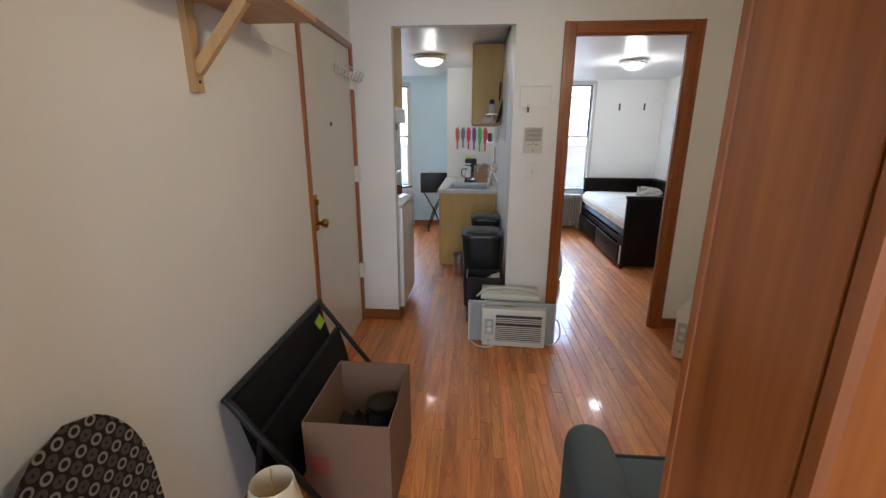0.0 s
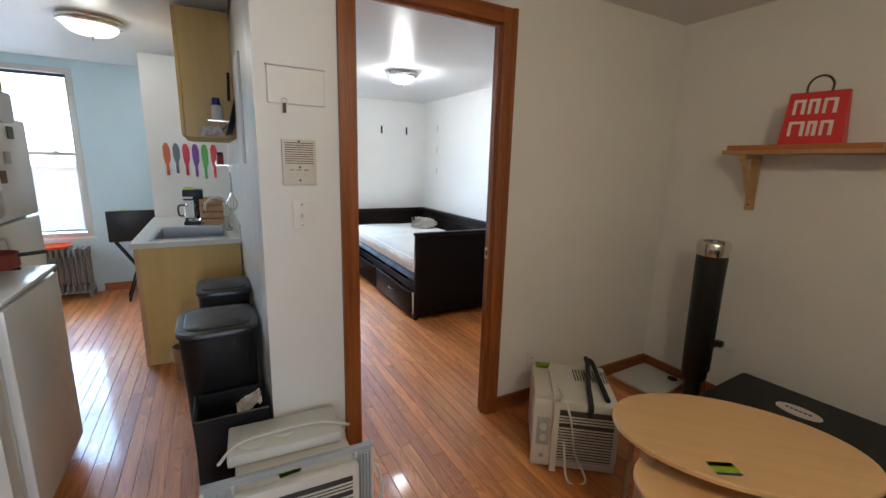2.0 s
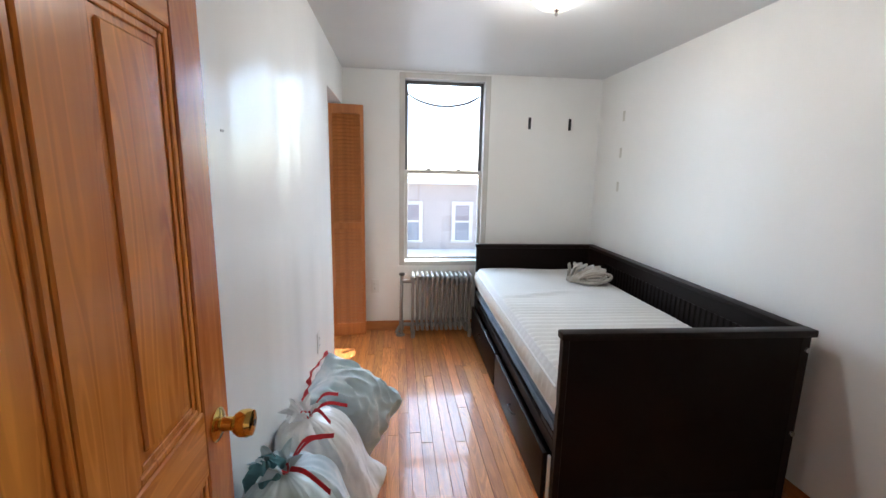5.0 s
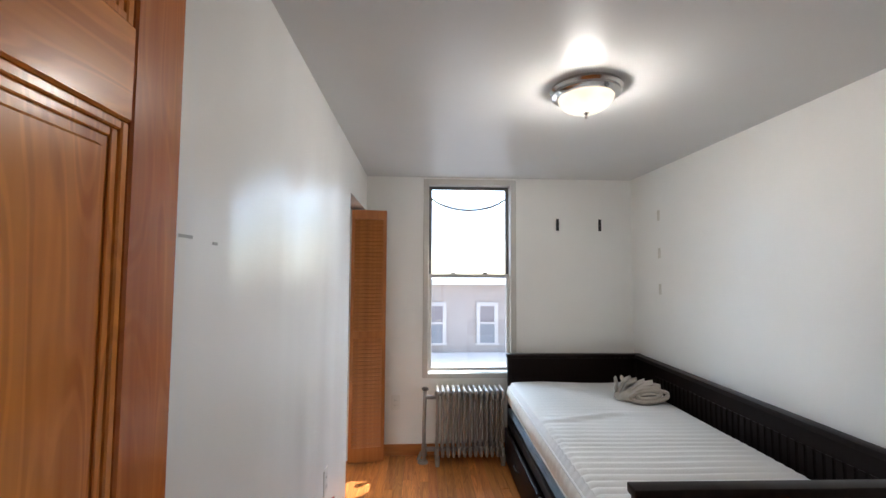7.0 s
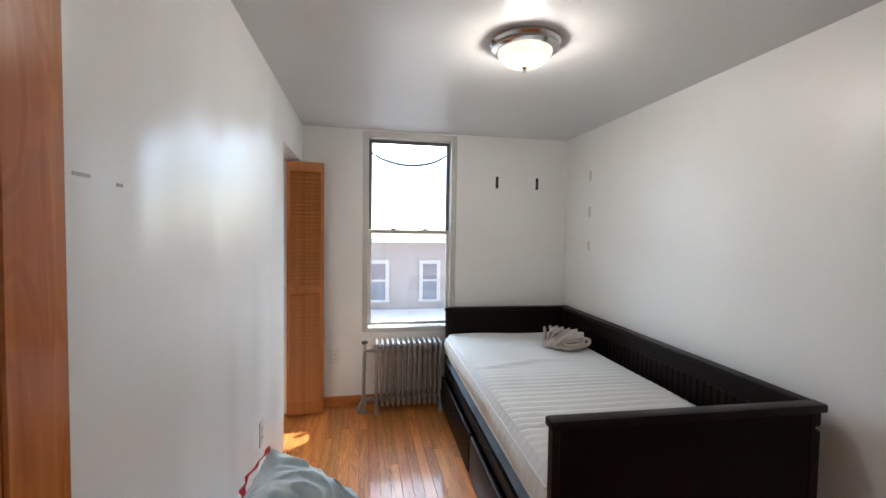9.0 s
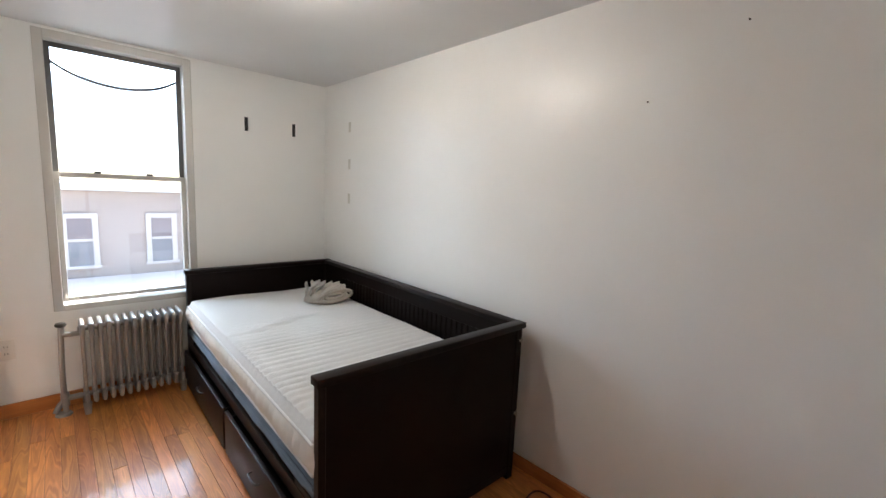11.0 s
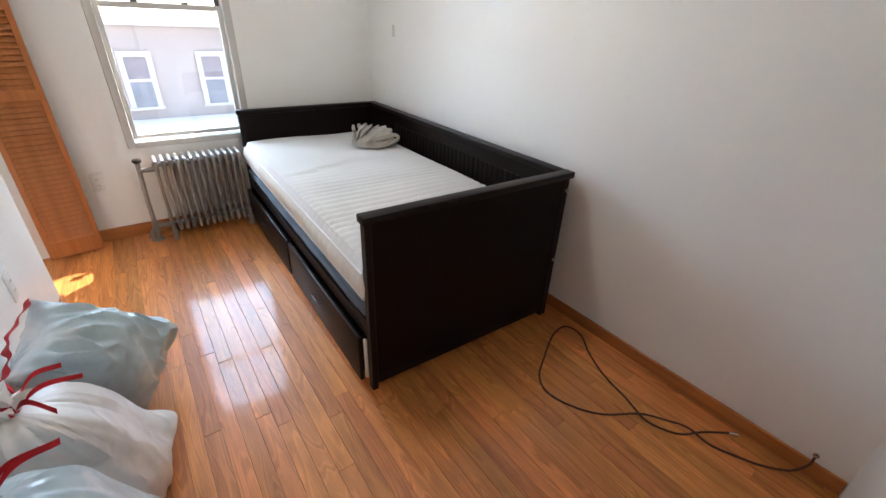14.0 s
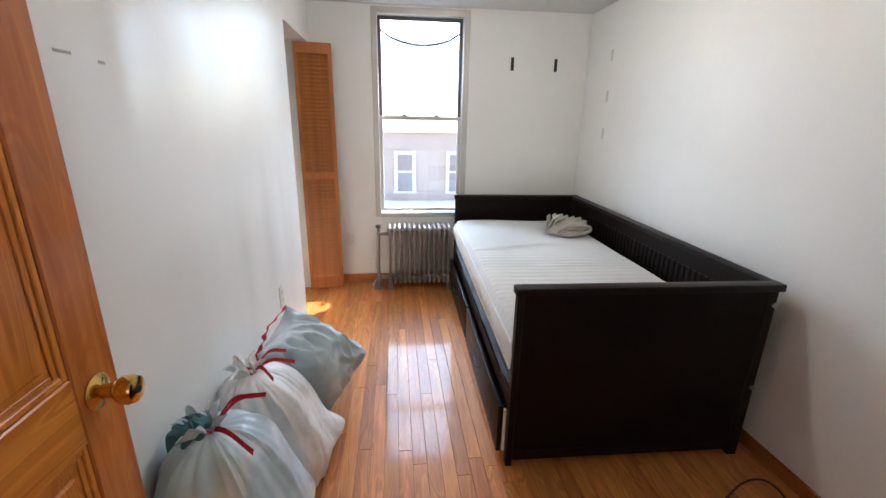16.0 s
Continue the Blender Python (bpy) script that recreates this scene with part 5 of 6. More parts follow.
# window air conditioners
def air_conditioner(x, y, rz, w, d, h, label, panels):
    a = thing("air_conditioner", x, y, 0, label, "air conditioner", rz=rz)
    part("case", bm_box(-w / 2, 0.03, 0.012, w / 2, d, h, 0.006, 2), M_AC, a)
    f = part("front", bm_box(-w / 2 - 0.006, -0.01, 0.008, w / 2 + 0.006, 0.03, h + 0.004, 0.008, 2), M_AC, a)
    gx0, gx1 = -w / 2 + 0.085, w / 2 - 0.02
    part("grille_recess", boxes((gx0, -0.0125, 0.05, gx1, -0.0095, h - 0.035)), M_AC_DARK, f)
    one = mesh_of("louver", bm_box(gx0, -0.017, -0.0026, gx1, -0.0125, 0.0026), M_AC, False)
    k = int((h - 0.10) / 0.0145)
    for j in range(k):
        if j == k - 4:
            continue
        o = new("louver", one)
        o.parent = f
        o.location = (0, 0, 0.058 + j * 0.0145)
    part("control_panel", boxes((-w / 2 + 0.012, -0.0125, h * 0.35, -w / 2 + 0.07, -0.0098, h * 0.76)), M_ACCORDION, f)
    for z in (h * 0.47, h * 0.63):
        part("dial", bm_cyl(0.017, 0.014, 0, 0.014, 20), M_AC, f).matrix_basis = pose(-w / 2 + 0.041, -0.0125, z, 90)
    part("badge", boxes((-w / 2 + 0.032, -0.0125, h * 0.16, -w / 2 + 0.05, -0.0098, h * 0.21)), M_ACCORDION, f)
    for j in range(12):
        part("vent_slot", boxes((w * 0.05 + j * 0.014, d * 0.55, h - 0.0002, w * 0.05 + j * 0.014 + 0.006, d * 0.86, h + 0.0016)), M_AC_DARK, a)
    if panels:
        for s in (-1, 1):
            x0, x1 = (-w / 2 - 0.10, -w / 2 - 0.006) if s < 0 else (w / 2 + 0.006, w / 2 + 0.07)
            p = part("side_panel", bm_box(x0, 0.05, 0.012, x1, 0.066, h + 0.01, 0.002), M_ACCORDION, a, "grey accordion side panel")
            for e in (x0, x1):
                part("panel_edge", bm_box(e - 0.006, 0.044, 0.008, e + 0.006, 0.072, h + 0.016, 0.002), M_AC, p)
            for j in range(5):
                xx = x0 + (j + 0.5) * (x1 - x0) / 5
                part("pleat", bm_box(xx - 0.004, 0.043, 0.02, xx + 0.004, 0.05, h, 0.002), M_ACCORDION, p)
        part("top_track", bm_box(-w / 2 - 0.105, 0.046, h + 0.012, w / 2 + 0.075, 0.07, h + 0.034, 0.003), M_ACCORDION, a)
    for fx in (-w / 2 + 0.05, w / 2 - 0.05):
        part("foot", boxes((fx - 0.015, 0.08, 0, fx + 0.015, d - 0.05, 0.013)), M_BLACK, a)
    return a


ac1 = air_conditioner(-0.265, -0.385, -3, 0.41, 0.30, 0.275, "white window air conditioner with grey side panels on the floor", True)
part("cord", bm_tube([(0.27, 0.10, 0.20), (0.31, 0.08, 0.16), (0.315, 0.04, 0.08), (0.27, 0.03, 0.02), (0.22, 0.06, 0.012)], 0.005, 7), M_AC, ac1, "grey power cord")
part("cord", bm_tube([(-0.29, 0.02, 0.02), (-0.24, -0.02, 0.006), (-0.17, -0.025, 0.006), (-0.13, 0.0, 0.008)], 0.005, 7), M_AC, ac1, "grey power cord")
lid = thing("plastic_cover", -0.30, -0.13, 0.277, "cream plastic cover lying on the air conditioner", "plastic cover", rz=-4)
part("tray", bm_box(-0.18, -0.10, 0.0, 0.23, 0.10, 0.045, 0.008, 2), M_AC, lid)
part("round_port", bm_cyl(0.06, 0.055, 0.045, 0.053, 28, -0.09, -0.02, 0.003), M_AC, lid)
part("round_port", bm_cyl(0.048, 0.045, 0.045, 0.053, 28, 0.02, 0.0, 0.003), M_AC, lid)
part("cord", bm_tube([(-0.21, -0.09, 0.02), (-0.14, -0.07, 0.075), (0.0, -0.06, 0.085), (0.16, -0.05, 0.075), (0.27, -0.06, 0.04)], 0.006, 7), M_AC, lid, "grey power cord")
sticky(0, 0, 0, pose(-0.29, -0.325, 0.282, 0, 0, 4), "lime green sticky note on the air conditioner")

ac2 = air_conditioner(0.915, -0.55, -38, 0.37, 0.38, 0.34, "white window air conditioner with black straps, turned sideways", False)
part("mounting_rail", boxes((-0.105, -0.03, 0.0, -0.078, -0.017, 0.36), (-0.105, -0.03, 0.345, -0.078, 0.30, 0.36)), M_AC, ac2, "white metal mounting rail")
part("strap", bm_tube([(0.09, 0.36, 0.395), (0.085, 0.28, 0.40), (0.065, 0.12, 0.372), (0.055, 0.0, 0.357), (0.055, -0.03, 0.34), (0.055, -0.03, 0.30)], 0.012, 8), M_FABRIC_BLACK, ac2, "black strap")
part("strap", bm_tube([(0.11, 0.36, 0.385), (0.12, 0.30, 0.385), (0.13, 0.16, 0.362), (0.135, 0.02, 0.354)], 0.012, 8), M_FABRIC_BLACK, ac2, "black strap")
part("cord", bm_tube([(-0.07, 0.10, 0.35), (-0.06, 0.02, 0.352), (-0.03, -0.03, 0.28), (0.0, -0.04, 0.12), (0.05, -0.08, 0.01), (-0.03, -0.09, 0.01), (-0.05, -0.03, 0.16)], 0.005, 7), M_AC, ac2, "grey power cord")
sticky(0, 0, 0, pose(1.02, -0.205, 0.3425, 0, 0, -38), "lime green sticky note on the white case")


# nest of two oval tables
def oval_table(x, y, rz, a, b, h, label):
    t = thing("nesting_table", x, y, 0, label, "coffee table", "nest of oval tables", rz=rz)
    prof = bmesh.new()
    seg = 72
    rings = []
    for off, z in ((0.006, h - 0.022), (0.0, h - 0.017), (0.0, h - 0.005), (0.004, h)):
        rings.append([prof.verts.new(((a - off) * math.cos(2 * math.pi * k / seg) * (1 + 0.03 * math.cos(2 * math.pi * k / seg)), (b - off) * math.sin(2 * math.pi * k / seg), z)) for k in range(seg)])
    for p, q in zip(rings, rings[1:]):
        for k in range(seg):
            prof.faces.new((p[k], p[(k + 1) % seg], q[(k + 1) % seg], q[k]))
    prof.faces.new(list(reversed(rings[0]))), prof.faces.new(rings[-1])
    part("tabletop", prof, M_BIRCH, t)
    for ang in (35, 145, 215, 325):
        ca, sa = math.cos(radians(ang)), math.sin(radians(ang))
        ex, ey = a * 0.86 * ca, b * 0.9 * sa
        dx = Vector((ex, ey, 0)).normalized()
        nrm = Vector((-dx.y, dx.x, 0))
        line = [Vector((ex, ey, 0)) - dx * 0.16 + Vector((0, 0, h - 0.03)), Vector((ex, ey, 0)) - dx * 0.05 + Vector((0, 0, h - 0.03)), Vector((ex, ey, 0)) - dx * 0.008 + Vector((0, 0, h - 0.05)), Vector((ex, ey, 0)) + Vector((0, 0, h - 0.11)), Vector((ex, ey, 0)) + dx * 0.012]
        sm = smooth_path(line, 6)
        def strip(u, v, sm=sm, nrm=nrm):
            return sm[min(len(sm) - 1, round(v * (len(sm) - 1)))] + nrm * (u - 0.5) * 0.068
        bm = bm_grid(strip, 2, len(sm) - 1)
        bmesh.ops.solidify(bm, geom=bm.faces[:], thickness=0.026)
        part("leg", bm, M_BIRCH_EDGE, t)
    return t


oval_table(1.025, -1.115, -48, 0.388, 0.258, 0.50, "oval birch veneer coffee table with bent legs")
oval_table(0.845, -1.21, -44, 0.272, 0.215, 0.42, "smaller birch nesting table pushed half under the larger one")
sticky(0, 0, 0, pose(0.835, -1.19, 0.501, 0, 0, 148), "lime green sticky note on the birch table")

# tower fan
fan = thing("tower_fan", 1.93, -0.495, 0, "black tower fan with a chrome top", "tower fan", rz=35)
part("base", bm_lathe([(0.0, 0.0), (0.132, 0.0), (0.136, 0.008), (0.128, 0.02), (0.06, 0.032), (0.0, 0.034)], 40), M_BLACK, fan)
part("neck", bm_cyl(0.046, 0.042, 0.03, 0.20, 28), M_BLACK, fan)
part("body", bm_lathe([(0.0, 0.195), (0.060, 0.195), (0.066, 0.21), (0.072, 0.5), (0.077, 0.93), (0.0, 0.93)], 36), M_BLACK, fan)
grl = mesh_of("grille_bar", boxes((-0.0012, -0.001, 0.26, 0.0012, 0.002, 0.88)), M_BLACK, False)
for k in range(17):
    a = radians(-70 + k * 8.75) - math.pi / 2
    o = new("grille_bar", grl)
    o.parent = fan
    o.matrix_basis = Matrix.Translation((0.0735 * math.cos(a), 0.0735 * math.sin(a), 0)) @ Matrix.Rotation(a + math.pi / 2, 4, 'Z')
part("chrome_collar", bm_lathe([(0.0, 0.93), (0.078, 0.93), (0.082, 0.96), (0.082, 0.995), (0.073, 1.008), (0.060, 1.002), (0.0, 0.996)], 36), M_CHROME, fan, "polished chrome collar")
part("control_dish", bm_lathe([(0.0, 0.997), (0.052, 1.003), (0.047, 1.008), (0.021, 1.001), (0.0, 1.003)], 30), M_PANE_DARK, fan)
part("display", boxes((-0.016, -0.012, 1.0035, 0.016, 0.006, 1.0065)), M_GREYPANEL, fan, "small blue-grey display")

# suitcase, scale panel, bottle
case = thing("suitcase", 1.93, -1.06, 0, "black soft case with a white oval badge lying on the floor", "suitcase", rz=3)
part("shell", bm_box(-0.24, -0.42, 0.0, 0.22, 0.40, 0.27, 0.03, 3), M_FABRIC_BLACK, case)
bdg = bm_cyl(0.06, 0.06, 0.2702, 0.2745, 40)
bmesh.ops.scale(bdg, vec=(0.85, 1.5, 1), verts=bdg.verts)
bg = part("badge", bdg, M_PAPERWHITE, case, "white oval badge")
bg.matrix_basis = pose(-0.02, 0.06, 0)
for k in range(6):
    part("badge_bar", boxes((-0.008, -0.05 + k * 0.018, 0.275, 0.008, -0.05 + k * 0.018 + 0.013, 0.2756)), M_BLACK, bg)
part("zip", bm_tube([(-0.241, -0.39, 0.19), (-0.241, 0.37, 0.19)], 0.004, 6, smooth=False), M_BRONZE, case)
part("handle", bm_tube([(-0.245, -0.09, 0.12), (-0.268, -0.07, 0.12), (-0.268, 0.07, 0.12), (-0.245, 0.09, 0.12)], 0.009, 8), M_BLACK, case)

scl = thing("floor_scale", 1.980, -0.195, 0, "flat grey-white bathroom scale in the corner", "bathroom scale", rz=2)
part("platform", bm_box(-0.18, -0.155, 0.012, 0.18, 0.155, 0.034, 0.006, 2), M_GREYPANEL, scl)
part("dial", bm_cyl(0.03, 0.028, 0.034, 0.04, 24, 0.125, -0.085), M_BRONZE, scl)
for x in (-0.12, 0.12):
    for y in (-0.1, 0.1):
        part("foot", bm_cyl(0.012, 0.012, 0, 0.013, 10, x, y), M_BLACK, scl)
plug = thing("power_plug", XR, -0.49, 0.36, "black power plug with a thin brown cord in the wall", "plug")
part("plug_body", bm_box(-0.045, -0.022, -0.018, -0.003, 0.022, 0.018, 0.006, 2), M_BLACK, plug)
part("cord", bm_tube([(-0.04, 0, -0.005), (-0.07, 0.02, -0.05), (-0.075, 0.03, -0.18), (-0.06, 0.02, -0.30), (-0.10, 0.0, -0.354)], 0.0045, 7), M_CORD, plug, "thin brown cord")
outlet(XR, -0.54, 0.31, -90, "white duplex outlet low on the living room wall")

# intercom, switch and key shelf on the pier
ic = thing("intercom", -0.153, 0, 1.374, "ivory wall intercom with a slotted speaker and buttons", "intercom")
part("plate", bm_box(-0.064, -0.016, -0.087, 0.064, 0, 0.087, 0.003, 2), M_PLATE, ic)
for k in range(10):
    part("speaker_slot", boxes((-0.053, -0.0175, 0.072 - k * 0.0085, 0.053, -0.0158, 0.0755 - k * 0.0085)), M_CARD, ic)
for k in range(3):
    part("button", bm_box(-0.038 + k * 0.027, -0.021, -0.05, -0.022 + k * 0.027, -0.016, -0.036, 0.002), M_PLATE, ic)
    part("caption", boxes((-0.040 + k * 0.027, -0.0168, -0.030, -0.020 + k * 0.027, -0.0158, -0.027)), M_CARD, ic)
for x, z in ((0.0, 0.08), (0.0, -0.018), (0.0, -0.068)):
    part("screw", bm_cyl(0.004, 0.004, 0, 0.002, 10), M_BRONZE, ic).matrix_basis = pose(x, -0.016, z, 90)
sw = thing("light_switch", -0.149, 0, 1.168, "white toggle light switch on the wall", "light switch")
part("plate", bm_box(-0.036, -0.007, -0.059, 0.036, 0, 0.059, 0.003, 2), M_WHITE, sw)
part("toggle", bm_box(-0.005, -0.018, -0.012, 0.005, -0.006, 0.006, 0.002), M_PLATE, sw)
for z in (-0.042, 0.042):
    part("screw", bm_cyl(0.003, 0.003, 0, 0.001, 8), M_CHROME, sw).matrix_basis = pose(0, -0.007, z, 90)
ks = thing("wall_box", -0.152, 0, 1.655, "white painted flush wall box with a key hung on it", "wall box")
part("cover", bm_box(-0.105, -0.014, -0.066, 0.105, 0, 0.066, 0.003), M_WALL, ks)
part("top_lip", bm_box(-0.108, -0.022, 0.066, 0.108, 0, 0.072, 0.001), M_WALL, ks)
key = thing("key", -0.20, -0.016, 1.60, "small dark key on a ring hung on the wall box", "key")
part("ring", bm_tube([(0.009 * math.cos(a), -0.004, 0.009 * math.sin(a)) for a in [k * math.pi / 4 for k in range(9)]], 0.0016, 6, 3), M_CHROME, key)
part("blade", boxes((-0.006, -0.006, -0.045, 0.006, -0.002, -0.01)), M_BRONZE, key)


# ================= kitchen =================
M_MAPLE = wood("maple_laminate", (0.62, 0.42, 0.13), (0.53, 0.345, 0.10), 'z', 0.5, 0.05, 10, 0.1, bump_amt=0.02)
M_COUNTER = paint("pale_laminate_worktop", (0.62, 0.60, 0.54), 0.4, 0.06, 60, 0.03)
M_STEEL = paint("stainless_sink", (0.45, 0.45, 0.45), 0.28, 0.08, 90, 0.03, metal=1.0)
M_ENAMEL = paint("white_enamel", (0.76, 0.76, 0.74), 0.22, 0.02, 40, 0.02)
M_ORANGE = paint("orange_plastic", (0.75, 0.10, 0.01), 0.45, 0.06)
CY0, CY1, CZ = 1.47, 2.84, 0.84
cab = thing("base_cabinet", -0.92, CY0, 0, "pale maple kitchen sink base cabinet", "cabinet")
part("end_panel", bm_box(0.0, 0.0, 0.0, 0.61, 0.02, CZ - 0.035, 0.001), M_MAPLE, cab)
part("body", boxes((0.02, 0.02, 0.09, 0.61, CY1 - CY0 - 0.01, CZ - 0.16), (0.02, 0.02, CZ - 0.16, 0.06, CY1 - CY0 - 0.01, CZ - 0.035)), M_MAPLE, cab)
for k in range(3):
    y = 0.025 + k * 0.445
    d = part("door", bm_box(0.0, y, 0.10, 0.018, y + 0.435, CZ - 0.05, 0.003), M_MAPLE, cab)
    part("handle", bm_tube([(0.0, y + 0.38, 0.55), (-0.025, y + 0.38, 0.56), (-0.025, y + 0.38, 0.64), (0.0, y + 0.38, 0.65)], 0.004, 6), M_CHROME, d)
part("end_stile", bm_box(-0.004, -0.004, 0.0, 0.022, 0.0, CZ - 0.035, 0.001), M_PINE, cab)
ctop = thing("worktop", -0.94, CY0 - 0.02, CZ - 0.034, "pale laminate worktop with a cutout for the sink", "worktop")
bm = boxes((0, 0, 0, 0.12, CY1 - CY0 + 0.02, 0.034), (0.12, 0, 0, 0.54, 0.10, 0.034), (0.12, 0.66, 0, 0.54, CY1 - CY0 + 0.02, 0.034), (0.54, 0, 0, 0.638, CY1 - CY0 + 0.02, 0.034))
part("slab", bm, M_COUNTER, ctop)
part("splashback", boxes((0.628, 0, 0.034, 0.638, CY1 - CY0 + 0.02, 0.13)), M_COUNTER, ctop)
sink = thing("sink", -0.82, CY0 + 0.08, CZ, "stainless steel inset kitchen sink", "sink")
part("bowl", boxes((0.0, 0.0, -0.16, 0.42, 0.56, -0.154), (0.0, 0.0, -0.154, 0.006, 0.56, 0.0), (0.414, 0.0, -0.154, 0.42, 0.56, 0.0), (0.006, 0.0, -0.154, 0.414, 0.006, 0.0), (0.006, 0.554, -0.154, 0.414, 0.56, 0.0)), M_STEEL, sink)
part("rim", boxes((-0.025, -0.025, 0.001, 0.445, 0.0, 0.005), (-0.025, 0.56, 0.001, 0.445, 0.585, 0.005), (-0.025, 0.0, 0.001, 0.0, 0.56, 0.005), (0.42, 0.0, 0.001, 0.445, 0.56, 0.005)), M_STEEL, sink)
tap = thing("tap", -0.36, CY0 + 0.36, CZ + 0.001, "chrome gooseneck kitchen tap", "tap")
part("base", bm_cyl(0.025, 0.022, 0, 0.03, 20, 0, 0, 0.004), M_CHROME, tap)
part("spout", bm_tube([(0, 0, 0.03), (0, 0, 0.17), (-0.03, 0, 0.235), (-0.09, 0, 0.25), (-0.145, 0, 0.215), (-0.155, 0, 0.16)], 0.011, 10), M_CHROME, tap)
part("lever", bm_tube([(0, -0.02, 0.03), (0.0, -0.06, 0.06), (-0.01, -0.1, 0.075)], 0.007, 8), M_CHROME, tap)
crate = thing("dish_rack", -0.47, CY0 + 0.86, CZ, "stacked wooden dish racks on the worktop", "dish rack")
for k in range(4):
    z = 0.0 + k * 0.055
    tr = part("tray", boxes((-0.085, -0.12, z, 0.085, -0.108, z + 0.045), (-0.085, 0.108, z, 0.085, 0.12, z + 0.045), (-0.085, -0.108, z, -0.075, 0.108, z + 0.045), (0.075, -0.108, z, 0.085, 0.108, z + 0.045)), M_PINE_Y, crate)
    part("bottom", boxes((-0.075, -0.108, z + 0.004, 0.075, 0.108, z + 0.008)), M_PINE_Y, tr)
cm_ = thing("coffee_maker", -0.60, CY0 + 0.84, CZ, "small black coffee maker with a glass jug on the worktop", "coffee maker")
part("base", bm_box(-0.075, -0.10, 0.0, 0.075, 0.10, 0.03, 0.008, 2), M_BLACK, cm_)
part("tower", bm_box(0.0, 0.04, 0.03, 0.075, 0.10, 0.21, 0.008, 2), M_BLACK, cm_)
part("brew_head", bm_box(-0.07, -0.09, 0.20, 0.075, 0.10, 0.285, 0.012, 2), M_BLACK, cm_)
part("trim_band", boxes((-0.072, -0.092, 0.215, 0.0, 0.03, 0.232)), M_WHITE, cm_)
jug = part("jug", bm_lathe([(0.0, 0.031), (0.055, 0.031), (0.064, 0.06), (0.060, 0.12), (0.045, 0.165), (0.048, 0.18), (0.044, 0.18), (0.056, 0.12), (0.06, 0.06), (0.0, 0.036)], 24), M_GLASS, cm_, "clear glass jug")
jug.matrix_basis = pose(-0.01, -0.03, 0)
part("jug_handle", bm_tube([(-0.05, 0, 0.16), (-0.095, 0, 0.15), (-0.095, 0, 0.08), (-0.062, 0, 0.07)], 0.007, 8), M_BLACK, jug)
sticky(0, 0, 0, pose(-0.62, CY0 + 0.80, CZ + 0.287, 25, 0, 20), "lime green sticky note on the coffee maker")
for k, c in enumerate(((0.55, 0.11, 0.03), (0.13, 0.18, 0.18), (0.60, 0.02, 0.05), (0.16, 0.05, 0.30), (0.12, 0.42, 0.08), (0.60, 0.04, 0.05))):
    kn = thing("kitchen_knife", -0.79 + k * 0.075, 2.8495, 1.39, "coloured coated kitchen knife hung on the wall", "knife", "coloured knives")
    cm = paint("knife_coating", c, 0.4, 0.05)
    hh = (0.0, 0.02, 0.0, -0.01, -0.03, -0.02)[k]
    prof = bmesh.new()
    pts = [(-0.016, -0.07 + hh), (0.012, -0.07 + hh), (0.027, -0.03 + hh), (0.029, 0.06), (0.014, 0.11), (-0.010, 0.12), (-0.027, 0.08), (-0.027, 0.0)]
    f = prof.faces.new([prof.verts.new((x, 0, z)) for x, z in pts])
    ext = bmesh.ops.extrude_face_region(prof, geom=[f])
    bmesh.ops.translate(prof, verts=[g for g in ext["geom"] if isinstance(g, bmesh.types.BMVert)], vec=(0, -0.003, 0))
    part("blade", prof, cm, kn)
    part("grip", bm_box(-0.011, -0.014, -0.17 + hh, 0.011, 0.0, -0.058 + hh, 0.004, 2), cm, kn)

uc = thing("wall_cabinet", KR, 1.25, 1.505, "pale maple kitchen wall cabinet", "cabinet")
part("body", bm_box(-0.27, 0.0, 0.0, 0.0, 0.9, 0.72, 0.002), M_MAPLE, uc)
for y in (0.004, 0.454):
    part("door", bm_box(-0.29, y, 0.004, -0.271, y + 0.442, 0.716, 0.003), M_MAPLE, uc)
spice = thing("spice_shelf", KR, 1.95, 1.33, "small wire shelf with spice jars on the wall", "shelf")
part("tray", boxes((-0.12, -0.12, 0, 0, 0.34, 0.006), (-0.12, -0.12, 0.006, -0.115, 0.34, 0.035)), M_CHROME, spice)
for k in range(7):
    jr = thing("spice_jar", KR - 0.085, 1.95 - 0.09 + k * 0.062, 1.337, "small spice jar with a dark lid", "jar", "spice jars")
    part("body", bm_cyl(0.022, 0.022, 0, 0.075, 14, 0, 0, 0.003), (M_CARD_PRINT, M_BRASS, M_WHITE, M_CARD, M_CARD_PRINT, M_WHITE, M_BRASS)[k], jr)
    part("lid", bm_cyl(0.021, 0.02, 0.075, 0.09, 14), M_BLACK, jr)
hung = thing("hung_utensils", KR, 1.18, 1.62, "dark pan hung on the white kitchen wall", "pan", rz=0)
part("disc", bm_cyl(0.10, 0.115, 0, 0.03, 28, 0, 0, 0.005), M_BLACK, hung).matrix_basis = pose(-0.002, 0, 0, 0, -75)
part("handle", bm_tube([(-0.03, 0, 0.10), (-0.025, 0, 0.26)], 0.008, 8, smooth=False), M_BLACK, hung)
bot = thing("bottle", KR - 0.10, 1.17, 1.60, "white bottle with a dark blue cap on a small wall bracket", "bottle")
part("bracket", boxes((-0.05, -0.04, -0.006, 0.10, 0.04, 0.0)), M_CHROME, bot)
part("flask", bm_lathe([(0.0, 0.0), (0.028, 0.0), (0.03, 0.006), (0.03, 0.075), (0.02, 0.09), (0.0, 0.09)], 18), M_WHITE, bot)
